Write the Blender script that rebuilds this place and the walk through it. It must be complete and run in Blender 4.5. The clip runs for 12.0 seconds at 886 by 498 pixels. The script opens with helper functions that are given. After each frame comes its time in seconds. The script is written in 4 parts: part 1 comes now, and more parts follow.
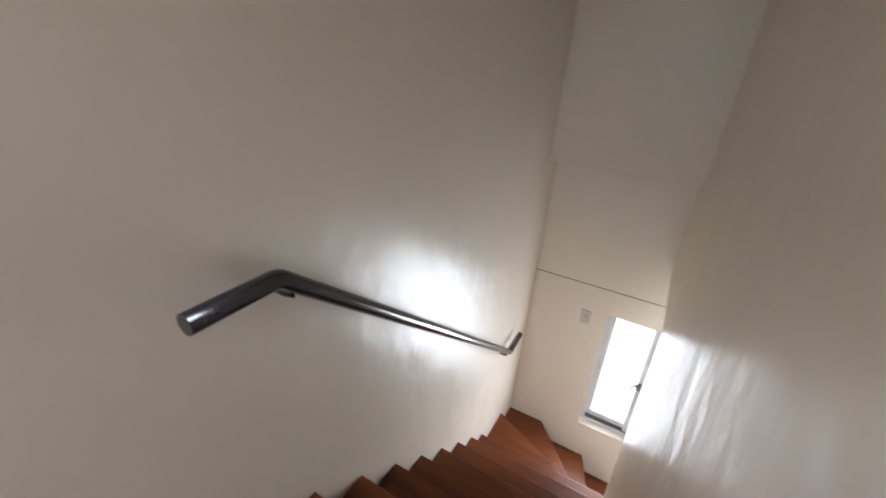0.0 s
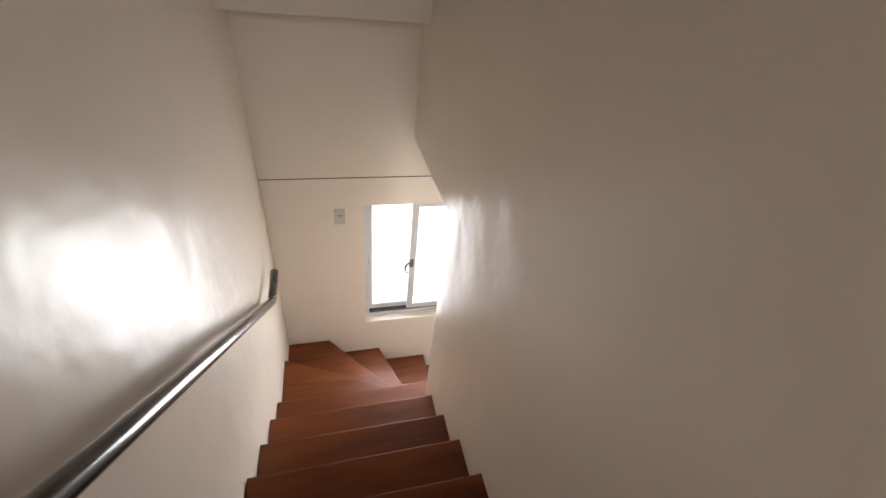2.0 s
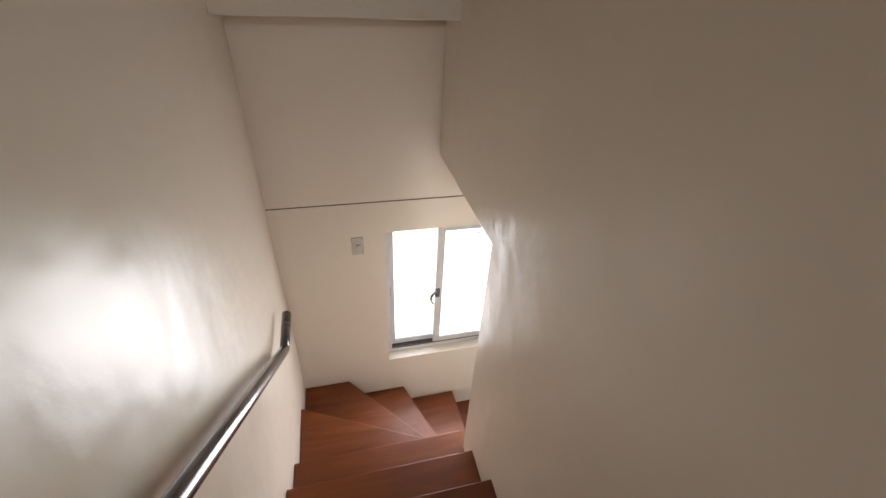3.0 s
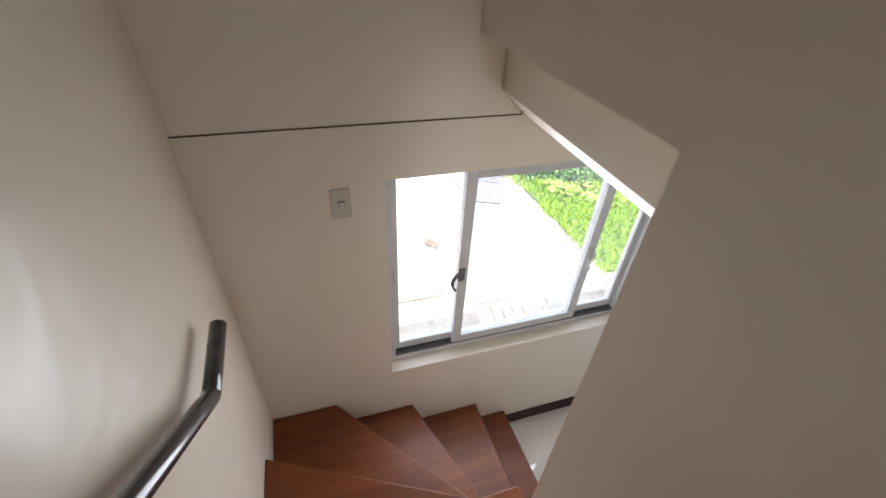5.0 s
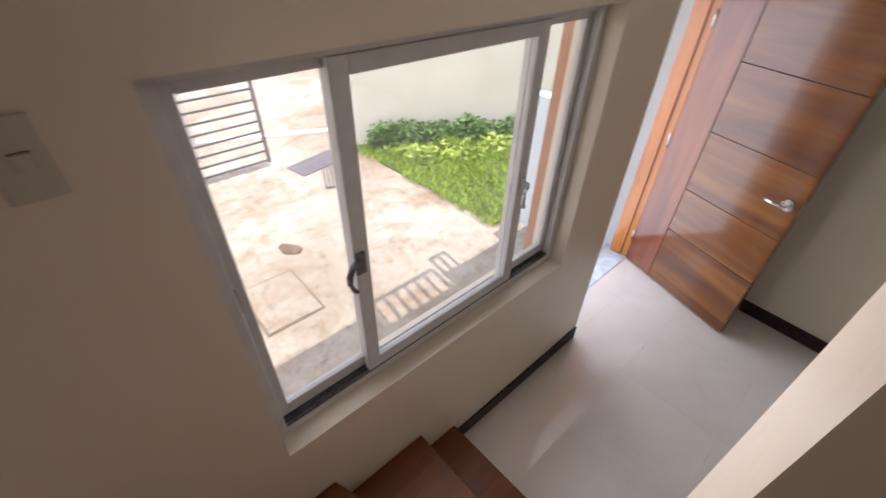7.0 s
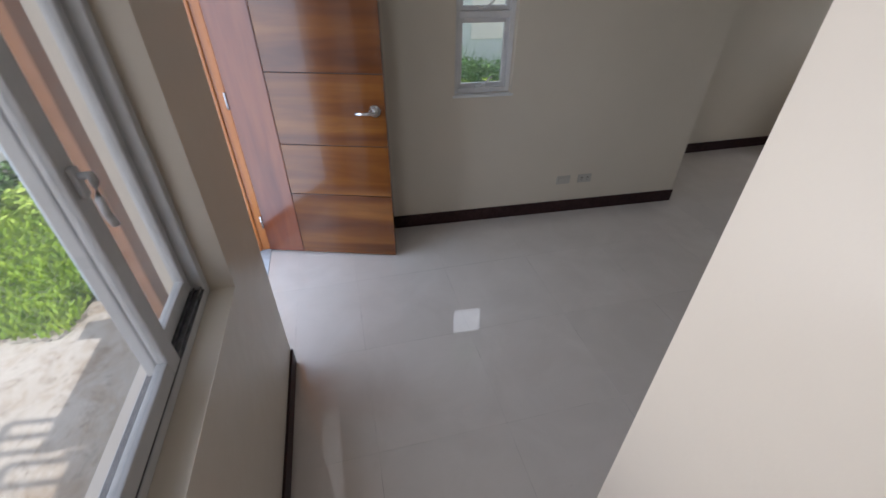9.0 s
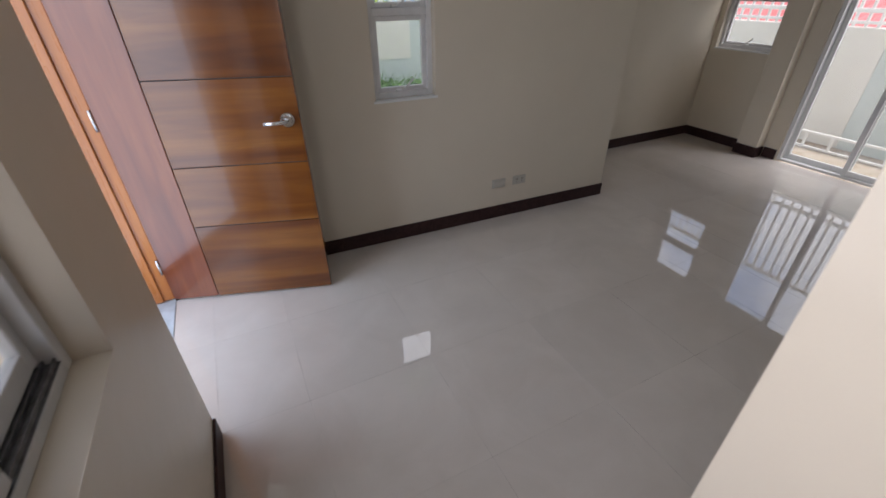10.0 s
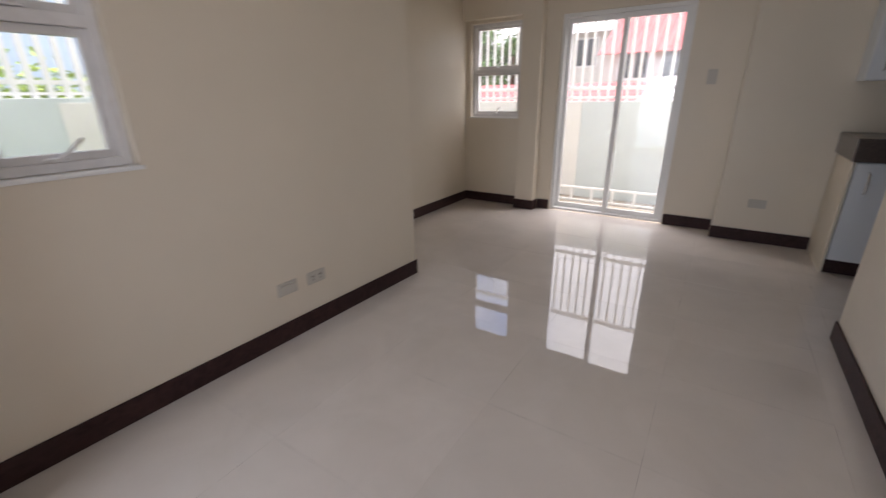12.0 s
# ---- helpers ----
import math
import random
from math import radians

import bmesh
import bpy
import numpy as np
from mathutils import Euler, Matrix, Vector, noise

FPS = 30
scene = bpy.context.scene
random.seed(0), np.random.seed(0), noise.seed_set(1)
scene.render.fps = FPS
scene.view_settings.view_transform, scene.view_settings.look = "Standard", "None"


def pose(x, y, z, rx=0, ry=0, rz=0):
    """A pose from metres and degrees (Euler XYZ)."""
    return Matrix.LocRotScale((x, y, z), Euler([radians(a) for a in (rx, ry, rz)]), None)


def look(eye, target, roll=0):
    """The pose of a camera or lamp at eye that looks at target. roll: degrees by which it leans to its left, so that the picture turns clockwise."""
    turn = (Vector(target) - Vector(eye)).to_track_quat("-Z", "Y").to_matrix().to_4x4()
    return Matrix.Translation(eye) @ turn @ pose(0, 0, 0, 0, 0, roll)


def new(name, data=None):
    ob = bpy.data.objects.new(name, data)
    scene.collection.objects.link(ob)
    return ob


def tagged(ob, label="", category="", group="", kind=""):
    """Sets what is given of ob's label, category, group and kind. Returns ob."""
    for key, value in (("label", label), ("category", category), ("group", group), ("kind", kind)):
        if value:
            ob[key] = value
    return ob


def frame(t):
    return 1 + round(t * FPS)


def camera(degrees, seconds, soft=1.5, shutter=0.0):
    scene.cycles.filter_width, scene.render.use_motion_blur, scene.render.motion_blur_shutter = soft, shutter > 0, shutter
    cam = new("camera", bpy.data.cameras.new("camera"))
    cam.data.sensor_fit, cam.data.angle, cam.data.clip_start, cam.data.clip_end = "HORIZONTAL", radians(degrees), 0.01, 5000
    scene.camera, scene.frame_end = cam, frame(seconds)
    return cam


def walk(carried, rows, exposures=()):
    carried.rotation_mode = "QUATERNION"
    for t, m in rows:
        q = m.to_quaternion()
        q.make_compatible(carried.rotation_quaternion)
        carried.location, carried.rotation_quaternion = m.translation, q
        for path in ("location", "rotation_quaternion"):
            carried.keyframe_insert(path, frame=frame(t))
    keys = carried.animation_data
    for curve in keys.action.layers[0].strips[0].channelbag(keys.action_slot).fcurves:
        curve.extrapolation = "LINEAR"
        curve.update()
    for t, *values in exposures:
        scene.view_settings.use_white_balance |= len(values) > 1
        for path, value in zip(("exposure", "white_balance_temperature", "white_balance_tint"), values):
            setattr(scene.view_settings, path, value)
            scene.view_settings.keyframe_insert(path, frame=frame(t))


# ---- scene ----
cam = camera(93.3, 12.0, shutter=0.35)
PATH = [
    (0, (0.784, -3.21, 3.864), (-0.067, -1.602, 3.032), 4.8),
    (0.5, (0.595, -3.127, 3.67), (0.212, -1.383, 2.77), 2.4),
    (1, (0.512, -2.915, 3.659), (0.421, -1.211, 2.617), 3.0),
    (1.5, (0.452, -2.651, 3.663), (0.665, -1.04, 2.498), 5.2),
    (2, (0.448, -2.497, 3.639), (0.937, -0.982, 2.428), 7.2),
    (2.5, (0.402, -2.332, 3.596), (0.885, -0.762, 2.455), 4.5),
    (4.5, (0.478, -1.584, 2.994), (0.873, -0.061, 1.76), 3.9),
    (5, (0.408, -1.373, 2.838), (0.933, 0.114, 1.608), 3.6),
    (5.5, (0.470, -1.158, 2.646), (0.957, 0.346, 1.421), 4.2),
    (6, (0.489, -1.033, 2.541), (1.146, 0.416, 1.329), 3.7),
    (6.5, (0.466, -0.881, 2.435), (1.332, 0.402, 1.170), 4.6),
    (7, (0.556, -0.791, 2.274), (1.628, 0.358, 1.036), 1.8),
    (7.5, (0.643, -0.686, 2.137), (2.014, 0.037, 0.874), 1.7),
    (9.5, (1.053, -0.384, 1.710), (2.595, -0.977, 0.583), -0.9),
    (10, (1.167, -0.384, 1.605), (2.686, -1.125, 0.536), -0.6),
    (10.5, (1.342, -0.455, 1.486), (2.890, -1.370, 0.609), 1.5),
    (11, (1.528, -0.472, 1.377), (2.987, -1.548, 0.533), 0.9),
    (11.5, (1.696, -0.552, 1.336), (3.027, -1.831, 0.565), -1.2),
    (12, (1.923, -0.883, 1.229), (2.947, -2.456, 0.539), -0.8),
]
EXPOSURES = [
    (0.0, 3.4, 5900, 12), (2.5, 3.25, 6500, 16), (4.5, 2.75, 6200, 15), (5.5, 2.25, 6100, 13), (6.0, 1.95, 7500, 22), (6.5, 1.65, 7600, 24),
    (7.0, 1.45, 7000, 23), (7.5, 1.15, 6500, 22), (9.5, 1.05, 6250, 17), (10.5, 1.25, 6900, 22), (12.0, 1.65, 6900, 23),
]
walk(cam, [(t, look(eye, target, roll)) for t, eye, target, roll in PATH], EXPOSURES)

# ---- light ----
world = bpy.data.worlds.new("world")
scene.world = world
world.use_nodes = True
wn = world.node_tree
sky = wn.nodes.new("ShaderNodeTexSky")
sky.sky_type, sky.sun_disc = "NISHITA", False
sky.sun_elevation, sky.sun_rotation = radians(80.7), radians(187)
# white fair-weather clouds over the blue
wc = wn.nodes.new("ShaderNodeTexCoord")
cloud = wn.nodes.new("ShaderNodeTexNoise")
cloud.inputs["Scale"].default_value, cloud.inputs["Detail"].default_value, cloud.inputs["Roughness"].default_value = 2.6, 7, 0.58
wn.links.new(wc.outputs["Generated"], cloud.inputs["Vector"])
cr = wn.nodes.new("ShaderNodeValToRGB")
cr.color_ramp.elements[0].position, cr.color_ramp.elements[1].position = 0.38, 0.54
wn.links.new(cloud.outputs["Fac"], cr.inputs[0])
cm = wn.nodes.new("ShaderNodeMix")
cm.data_type = "RGBA"
cm.inputs[7].default_value = (6.8, 7.0, 7.3, 1)
wn.links.new(cr.outputs[0], cm.inputs[0])
wn.links.new(sky.outputs[0], cm.inputs[6])
wn.links.new(cm.outputs[2], wn.nodes["Background"].inputs[0])
wn.nodes["Background"].inputs[1].default_value = 0.15
sun = new("sun", bpy.data.lights.new("sun", "SUN"))
sun.data.energy, sun.data.angle, sun.data.color = 2.2, radians(0.5), (1, 0.95, 0.87)
sun.matrix_world = look((0, 0, 10), (0.02, 0.163, 9.0))


def window_light(name, eye, target, wide, high, watts, colour=(0.93, 0.97, 1.0)):
    lamp = new(name, bpy.data.lights.new(name, "AREA"))
    lamp.data.shape, lamp.data.size, lamp.data.size_y = "RECTANGLE", wide, high
    lamp.data.energy, lamp.data.color = watts, colour
    lamp.matrix_world = look(eye, target)
    return lamp


window_light("daylight_front_window", (1.29, 0.004, 1.483), (1.29, -1.0, 1.483), 1.22, 1.14, 3.7)
window_light("daylight_front_door", (3.12, 0.41, 1.0), (3.12, -0.75, 1.0), 0.95, 1.85, 7.0, (0.56, 0.78, 1.0))
window_light("daylight_sliding_door", (2.86, -5.90, 2.80), (2.86, -4.7, 1.0), 1.1, 0.5, 30)
# Lamp added behind the landing to brighten the stairwell; its window is assumed.
upper = window_light("daylight_upper_window", (0.52, -4.68, 4.45), (0.40, -1.25, 1.3), 0.8, 0.6, 0.35)
upper.data.spread = radians(62)


# ---- materials ----
def material(name, rough=0.5, metal=0.0, spec=0.5, coat=0.0):
    m = bpy.data.materials.new(name)
    m.use_nodes = True
    p = m.node_tree.nodes["Principled BSDF"]
    p.inputs["Roughness"].default_value = rough
    p.inputs["Metallic"].default_value = metal
    p.inputs["Specular IOR Level"].default_value = spec
    p.inputs["Coat Weight"].default_value = coat
    p.inputs["Coat Roughness"].default_value = 0.06
    return m, m.node_tree, p


def tex_coords(nt, scale=(1, 1, 1), kind="Object", turn=(0, 0, 0)):
    c = nt.nodes.new("ShaderNodeTexCoord")
    mp = nt.nodes.new("ShaderNodeMapping")
    mp.inputs["Scale"].default_value = scale
    mp.inputs["Rotation"].default_value = turn
    nt.links.new(c.outputs[kind], mp.inputs["Vector"])
    return mp.outputs[0]


def world_coords(nt, scale=(1, 1, 1)):
    g = nt.nodes.new("ShaderNodeNewGeometry")
    mp = nt.nodes.new("ShaderNodeMapping")
    mp.inputs["Scale"].default_value = scale
    nt.links.new(g.outputs["Position"], mp.inputs["Vector"])
    return mp.outputs[0]


def noise_tex(nt, vec, scale, detail=4, rough=0.55, distortion=0.0):
    n = nt.nodes.new("ShaderNodeTexNoise")
    n.inputs["Scale"].default_value = scale
    n.inputs["Detail"].default_value = detail
    n.inputs["Roughness"].default_value = rough
    n.inputs["Distortion"].default_value = distortion
    nt.links.new(vec, n.inputs["Vector"])
    return n.outputs["Fac"]


def ramp(nt, fac, stops):
    r = nt.nodes.new("ShaderNodeValToRGB")
    e = r.color_ramp.elements
    while len(e) < len(stops):
        e.new(0.5)
    for k, (pos, col) in zip(e, stops):
        k.position = pos
        k.color = (*col, 1) if len(col) == 3 else col
    nt.links.new(fac, r.inputs[0])
    return r.outputs[0]


def mix(nt, a, b, fac, blend="MIX"):
    n = nt.nodes.new("ShaderNodeMix")
    n.data_type, n.blend_type = "RGBA", blend
    for sock, val in ((n.inputs[6], a), (n.inputs[7], b)):
        if isinstance(val, tuple):
            sock.default_value = (*val, 1)
        else:
            nt.links.new(val, sock)
    if isinstance(fac, (int, float)):
        n.inputs[0].default_value = fac
    else:
        nt.links.new(fac, n.inputs[0])
    return n.outputs[2]


def bump(nt, p, height, strength=0.1, distance=0.01):
    b = nt.nodes.new("ShaderNodeBump")
    b.inputs["Strength"].default_value = strength
    b.inputs["Distance"].default_value = distance
    nt.links.new(height, b.inputs["Height"])
    nt.links.new(b.outputs[0], p.inputs["Normal"])


def grey(v):
    return (v, v, v)


def paint_material(name, col, rough, wave=0.25, stain=0.06, spec=0.5):
    m, nt, p = material(name, rough, 0, spec)
    v = world_coords(nt)
    big = noise_tex(nt, v, 1.3, 3)
    small = noise_tex(nt, v, 55, 3)
    c = ramp(nt, big, [(0.3, tuple(k * (1 - stain) for k in col)), (0.7, col)])
    c = mix(nt, c, tuple(k * 0.92 for k in col), ramp(nt, noise_tex(nt, v, 2.5, 4, 0.6), [(0.3, (0, 0, 0)), (0.9, grey(0.5))]))
    nt.links.new(c, p.inputs["Base Color"])
    nt.links.new(ramp(nt, noise_tex(nt, v, 4, 4), [(0.3, grey(rough * 0.93)), (0.75, grey(min(1, rough * 1.25)))]), p.inputs["Roughness"])
    add = nt.nodes.new("ShaderNodeMath")
    add.operation = "MULTIPLY_ADD"
    nt.links.new(small, add.inputs[0])
    add.inputs[1].default_value = 0.06
    nt.links.new(noise_tex(nt, v, 5, 2), add.inputs[2])
    bump(nt, p, add.outputs[0], wave, 0.012)
    return m


WALL = paint_material("cream_enamel_paint", (0.725, 0.645, 0.535), 0.31, 0.6, 0.06, 0.6)
WALL.node_tree.nodes["Principled BSDF"].inputs["IOR"].default_value = 1.6
WALL_ROOM = paint_material("cream_satin_paint", (0.715, 0.635, 0.515), 0.45, 0.12)
CEIL = paint_material("flat_ceiling_paint", (0.76, 0.74, 0.69), 0.75, 0.1)
LIMEWALL = paint_material("pale_green_white_render", (0.55, 0.61, 0.60), 0.8, 0.3, 0.15)
OUTWALL = paint_material("weathered_white_render", (0.72, 0.71, 0.66), 0.8, 0.3, 0.15)
BLUEWALL = paint_material("pale_blue_render", (0.68, 0.79, 0.86), 0.8, 0.3, 0.10)
BLUEHOUSE = paint_material("light_blue_house_paint", (0.52, 0.66, 0.82), 0.7, 0.3, 0.12)
WHITE_METAL = paint_material("white_enamel_steel", (0.80, 0.80, 0.78), 0.35, 0.05)
PLASTIC = paint_material("ivory_plastic", (0.52, 0.485, 0.42), 0.4, 0.03)
LAMINATE = paint_material("white_laminate", (0.70, 0.73, 0.76), 0.3, 0.03)


def plain(name, col, rough=0.4, metal=0.0, vary=0.15, scale=30, coat=0.0, spec=0.5):
    m, nt, p = material(name, rough, metal, spec, coat)
    v = world_coords(nt)
    c = ramp(nt, noise_tex(nt, v, scale, 5), [(0.3, tuple(k * (1 - vary) for k in col)), (0.7, col)])
    nt.links.new(c, p.inputs["Base Color"])
    nt.links.new(ramp(nt, noise_tex(nt, v, scale * 0.3, 4), [(0.3, grey(rough * 0.75)), (0.75, grey(min(1, rough * 1.3)))]), p.inputs["Roughness"])
    return m


ALU = plain("powder_coated_aluminium", (0.60, 0.60, 0.60), 0.4, 0.0, 0.12, 12)
ALU_LIGHT = plain("pale_aluminium", (0.76, 0.75, 0.74), 0.4, 0.0, 0.12, 12)
ALU_DARK = plain("dark_aluminium", (0.20, 0.20, 0.21), 0.5, 0.4, 0.5, 40)
CHROME = plain("brushed_nickel", (0.72, 0.72, 0.71), 0.18, 1.0, 0.06, 90)
RAIL = plain("black_enamel_steel", (0.022, 0.021, 0.026), 0.22, 0.0, 0.3, 25, 0.5)
GAP = plain("dark_gap", (0.06, 0.05, 0.045), 0.9, 0, 0.4, 10)
GREY_STONE = plain("grey_cement_threshold", (0.60, 0.64, 0.68), 0.7, 0, 0.35, 12)
MAT = plain("dark_rubber_mat", (0.035, 0.045, 0.07), 0.85, 0, 0.4, 60)
GRANITE = plain("brown_granite", (0.11, 0.085, 0.075), 0.2, 0, 0.5, 140)
# Grey of the steel gate, also used for a shadow on the concrete.
GATE_SHADOW_GREY = plain("gate_and_shadow_grey", (0.12, 0.11, 0.13), 0.45, 0, 0.3, 20)
BROWN_POST = plain("orange_brown_render", (0.42, 0.19, 0.09), 0.6, 0, 0.2, 9)
MAROON = plain("maroon_painted_cement", (0.25, 0.09, 0.07), 0.6, 0, 0.3, 14)
RED_ROOF = plain("red_painted_roof_sheet", (0.48, 0.085, 0.085), 0.45, 0, 0.25, 5)
GREY_ROOF = plain("pale_roof_sheet", (0.62, 0.60, 0.60), 0.5, 0, 0.2, 4)
BARK = plain("grey_brown_bark", (0.16, 0.11, 0.075), 0.9, 0, 0.5, 30)
DARK_GLASS = plain("dark_window_glass", (0.05, 0.06, 0.07), 0.1, 0, 0.3, 3)


def skirting_material():
    m, nt, p = material("dark_brown_skirting_tile", 0.5, 0, 0.2)
    v = world_coords(nt)
    c = ramp(nt, noise_tex(nt, v, 18, 6, 0.65, 1.5), [(0.3, (0.020, 0.009, 0.009)), (0.75, (0.062, 0.030, 0.028))])
    nt.links.new(c, p.inputs["Base Color"])
    return m


SKIRT = skirting_material()


def tile_material():
    m, nt, p = material("polished_cream_porcelain", 0.04, 0, 1.0)
    p.inputs["IOR"].default_value = 1.6
    v = world_coords(nt)
    info = nt.nodes.new("ShaderNodeObjectInfo")
    c = ramp(nt, noise_tex(nt, v, 3.2, 6, 0.6, 0.6), [(0.3, (0.62, 0.56, 0.505)), (0.7, (0.69, 0.63, 0.575))])
    c = mix(nt, c, (0.52, 0.48, 0.435), ramp(nt, info.outputs["Random"], [(0.0, (0, 0, 0)), (1.0, grey(0.25))]))
    c = mix(nt, c, (0.47, 0.43, 0.39), ramp(nt, noise_tex(nt, v, 60, 3), [(0.66, (0, 0, 0)), (0.8, grey(0.35))]))
    nt.links.new(c, p.inputs["Base Color"])
    nt.links.new(ramp(nt, noise_tex(nt, v, 2.4, 5), [(0.35, grey(0.008)), (0.75, grey(0.03))]), p.inputs["Roughness"])
    bump(nt, p, noise_tex(nt, v, 2.2, 2), 0.02, 0.004)
    return m


TILE = tile_material()


def grout_material():
    """Tile-coloured grout, with dirt only in short stretches."""
    m, nt, p = material("beige_grout", 0.12, 0, 0.8)
    v = world_coords(nt)
    c = ramp(nt, noise_tex(nt, v, 3.1, 4, 0.7), [(0.50, (0.60, 0.55, 0.50)), (0.66, (0.16, 0.13, 0.105))])
    nt.links.new(c, p.inputs["Base Color"])
    return m


GROUT = grout_material()


def wood_material(name, dark, mid, light, along, rough=0.25, coat=0.6, kind="Object"):
    """along: scale of the grain on each axis; small along the grain."""
    m, nt, p = material(name, rough, 0, 0.5, coat)
    info = nt.nodes.new("ShaderNodeObjectInfo")
    c = nt.nodes.new("ShaderNodeTexCoord")
    mp = nt.nodes.new("ShaderNodeMapping")
    mp.inputs["Scale"].default_value = along
    nt.links.new(c.outputs[kind], mp.inputs["Vector"])
    mul = nt.nodes.new("ShaderNodeMath")
    mul.operation = "MULTIPLY"
    mul.inputs[1].default_value = 37.0
    nt.links.new(info.outputs["Random"], mul.inputs[0])
    nt.links.new(mul.outputs[0], mp.inputs["Location"])
    broad = noise_tex(nt, mp.outputs[0], 1.0, 3, 0.5, 0.8)
    fine = noise_tex(nt, mp.outputs[0], 6.0, 6, 0.65, 0.4)
    col = ramp(nt, broad, [(0.25, dark), (0.5, mid), (0.78, light)])
    col = mix(nt, col, dark, ramp(nt, fine, [(0.48, (0, 0, 0)), (0.74, grey(0.34))]))
    nt.links.new(col, p.inputs["Base Color"])
    nt.links.new(ramp(nt, fine, [(0.3, grey(rough * 0.8)), (0.8, grey(rough * 1.3))]), p.inputs["Roughness"])
    bump(nt, p, fine, 0.05, 0.002)
    return m


DOOR_WOOD = wood_material("varnished_door_wood", (0.085, 0.021, 0.004), (0.180, 0.056, 0.009), (0.30, 0.112, 0.019), (0.6, 0.6, 6.5), 0.22, 0.45)
STILE_WOOD = wood_material("varnished_stile_wood", (0.11, 0.026, 0.009), (0.18, 0.044, 0.014), (0.25, 0.068, 0.021), (9, 9, 0.8), 0.22, 0.5)
JAMB_WOOD = wood_material("varnished_jamb_wood", (0.36, 0.11, 0.02), (0.46, 0.15, 0.03), (0.54, 0.20, 0.042), (10, 10, 0.9), 0.3, 0.3)
STAIR_WOOD = wood_material("red_brown_stair_wood", (0.075, 0.018, 0.004), (0.130, 0.032, 0.006), (0.180, 0.050, 0.010), (1.2, 9, 9), 0.42, 0.04)
STAIR_WOOD.node_tree.nodes["Principled BSDF"].inputs["Specular IOR Level"].default_value = 0.3


def glass_material():
    m = bpy.data.materials.new("clear_glass")
    m.use_nodes = True
    nt = m.node_tree
    for n in list(nt.nodes):
        nt.nodes.remove(n)
    out = nt.nodes.new("ShaderNodeOutputMaterial")
    clear = nt.nodes.new("ShaderNodeBsdfTransparent")
    clear.inputs[0].default_value = (0.93, 0.95, 0.95, 1)
    gloss = nt.nodes.new("ShaderNodeBsdfGlossy")
    gloss.inputs["Roughness"].default_value = 0.01
    lw = nt.nodes.new("ShaderNodeLayerWeight")
    lw.inputs[0].default_value = 0.5
    pw = nt.nodes.new("ShaderNodeMath")
    pw.operation = "POWER"
    pw.inputs[1].default_value = 5.0
    nt.links.new(lw.outputs["Facing"], pw.inputs[0])
    fr = nt.nodes.new("ShaderNodeMath")
    fr.operation = "MULTIPLY_ADD"
    fr.inputs[1].default_value, fr.inputs[2].default_value = 0.9, 0.035
    nt.links.new(pw.outputs[0], fr.inputs[0])
    mx = nt.nodes.new("ShaderNodeMixShader")
    nt.links.new(fr.outputs[0], mx.inputs[0])
    nt.links.new(clear.outputs[0], mx.inputs[1])
    nt.links.new(gloss.outputs[0], mx.inputs[2])
    dust = nt.nodes.new("ShaderNodeBsdfTranslucent")
    dust.inputs[0].default_value = (0.9, 0.9, 0.88, 1)
    film = nt.nodes.new("ShaderNodeMixShader")
    v = world_coords(nt)
    nt.links.new(ramp(nt, noise_tex(nt, v, 2.5, 6, 0.7), [(0.3, grey(0.01)), (0.75, grey(0.065))]), film.inputs[0])
    nt.links.new(mx.outputs[0], film.inputs[1])
    nt.links.new(dust.outputs[0], film.inputs[2])
    nt.links.new(film.outputs[0], out.inputs[0])
    return m


GLASS = glass_material()


def concrete_material():
    m, nt, p = material("worn_yard_concrete", 0.85)
    v = world_coords(nt)
    c = ramp(nt, noise_tex(nt, v, 0.7, 3, 0.5), [(0.35, (0.30, 0.265, 0.215)), (0.62, (0.43, 0.40, 0.355))])
    c = mix(nt, c, (0.22, 0.155, 0.095), ramp(nt, noise_tex(nt, v, 2.2, 12, 0.8, 0.3), [(0.47, (0, 0, 0)), (0.62, grey(0.8))]))
    c = mix(nt, c, (0.10, 0.07, 0.045), ramp(nt, noise_tex(nt, v, 10, 10, 0.8), [(0.52, (0, 0, 0)), (0.66, grey(0.65))]))
    c = mix(nt, c, (0.56, 0.54, 0.50), ramp(nt, noise_tex(nt, v, 16, 6, 0.7), [(0.6, (0, 0, 0)), (0.75, grey(0.5))]))
    nt.links.new(c, p.inputs["Base Color"])
    bump(nt, p, noise_tex(nt, v, 25, 8, 0.7), 0.5, 0.02)
    return m


CONCRETE = concrete_material()
JOINT_DIRT = plain("dirt_filled_joint", (0.17, 0.135, 0.10), 0.95, 0, 0.4, 15)
PAVER = plain("tan_paver", (0.42, 0.36, 0.27), 0.85, 0, 0.35, 10)


def leaf_material(name, a, b):
    m, nt, p = material(name, 0.55)
    g = nt.nodes.new("ShaderNodeNewGeometry")
    c = ramp(nt, g.outputs["Random Per Island"], [(0.0, a), (1.0, b)])
    nt.links.new(c, p.inputs["Base Color"])
    p.inputs["Subsurface Weight"].default_value = 0.0
    return m


GRASS = leaf_material("bright_grass", (0.15, 0.29, 0.014), (0.34, 0.49, 0.035))
HEDGE = leaf_material("hedge_leaf", (0.04, 0.12, 0.025), (0.11, 0.24, 0.05))
WEED = leaf_material("light_weed_leaf", (0.22, 0.36, 0.04), (0.42, 0.54, 0.10))
SOIL = plain("grassy_soil", (0.09, 0.15, 0.02), 0.9, 0, 0.4, 12)


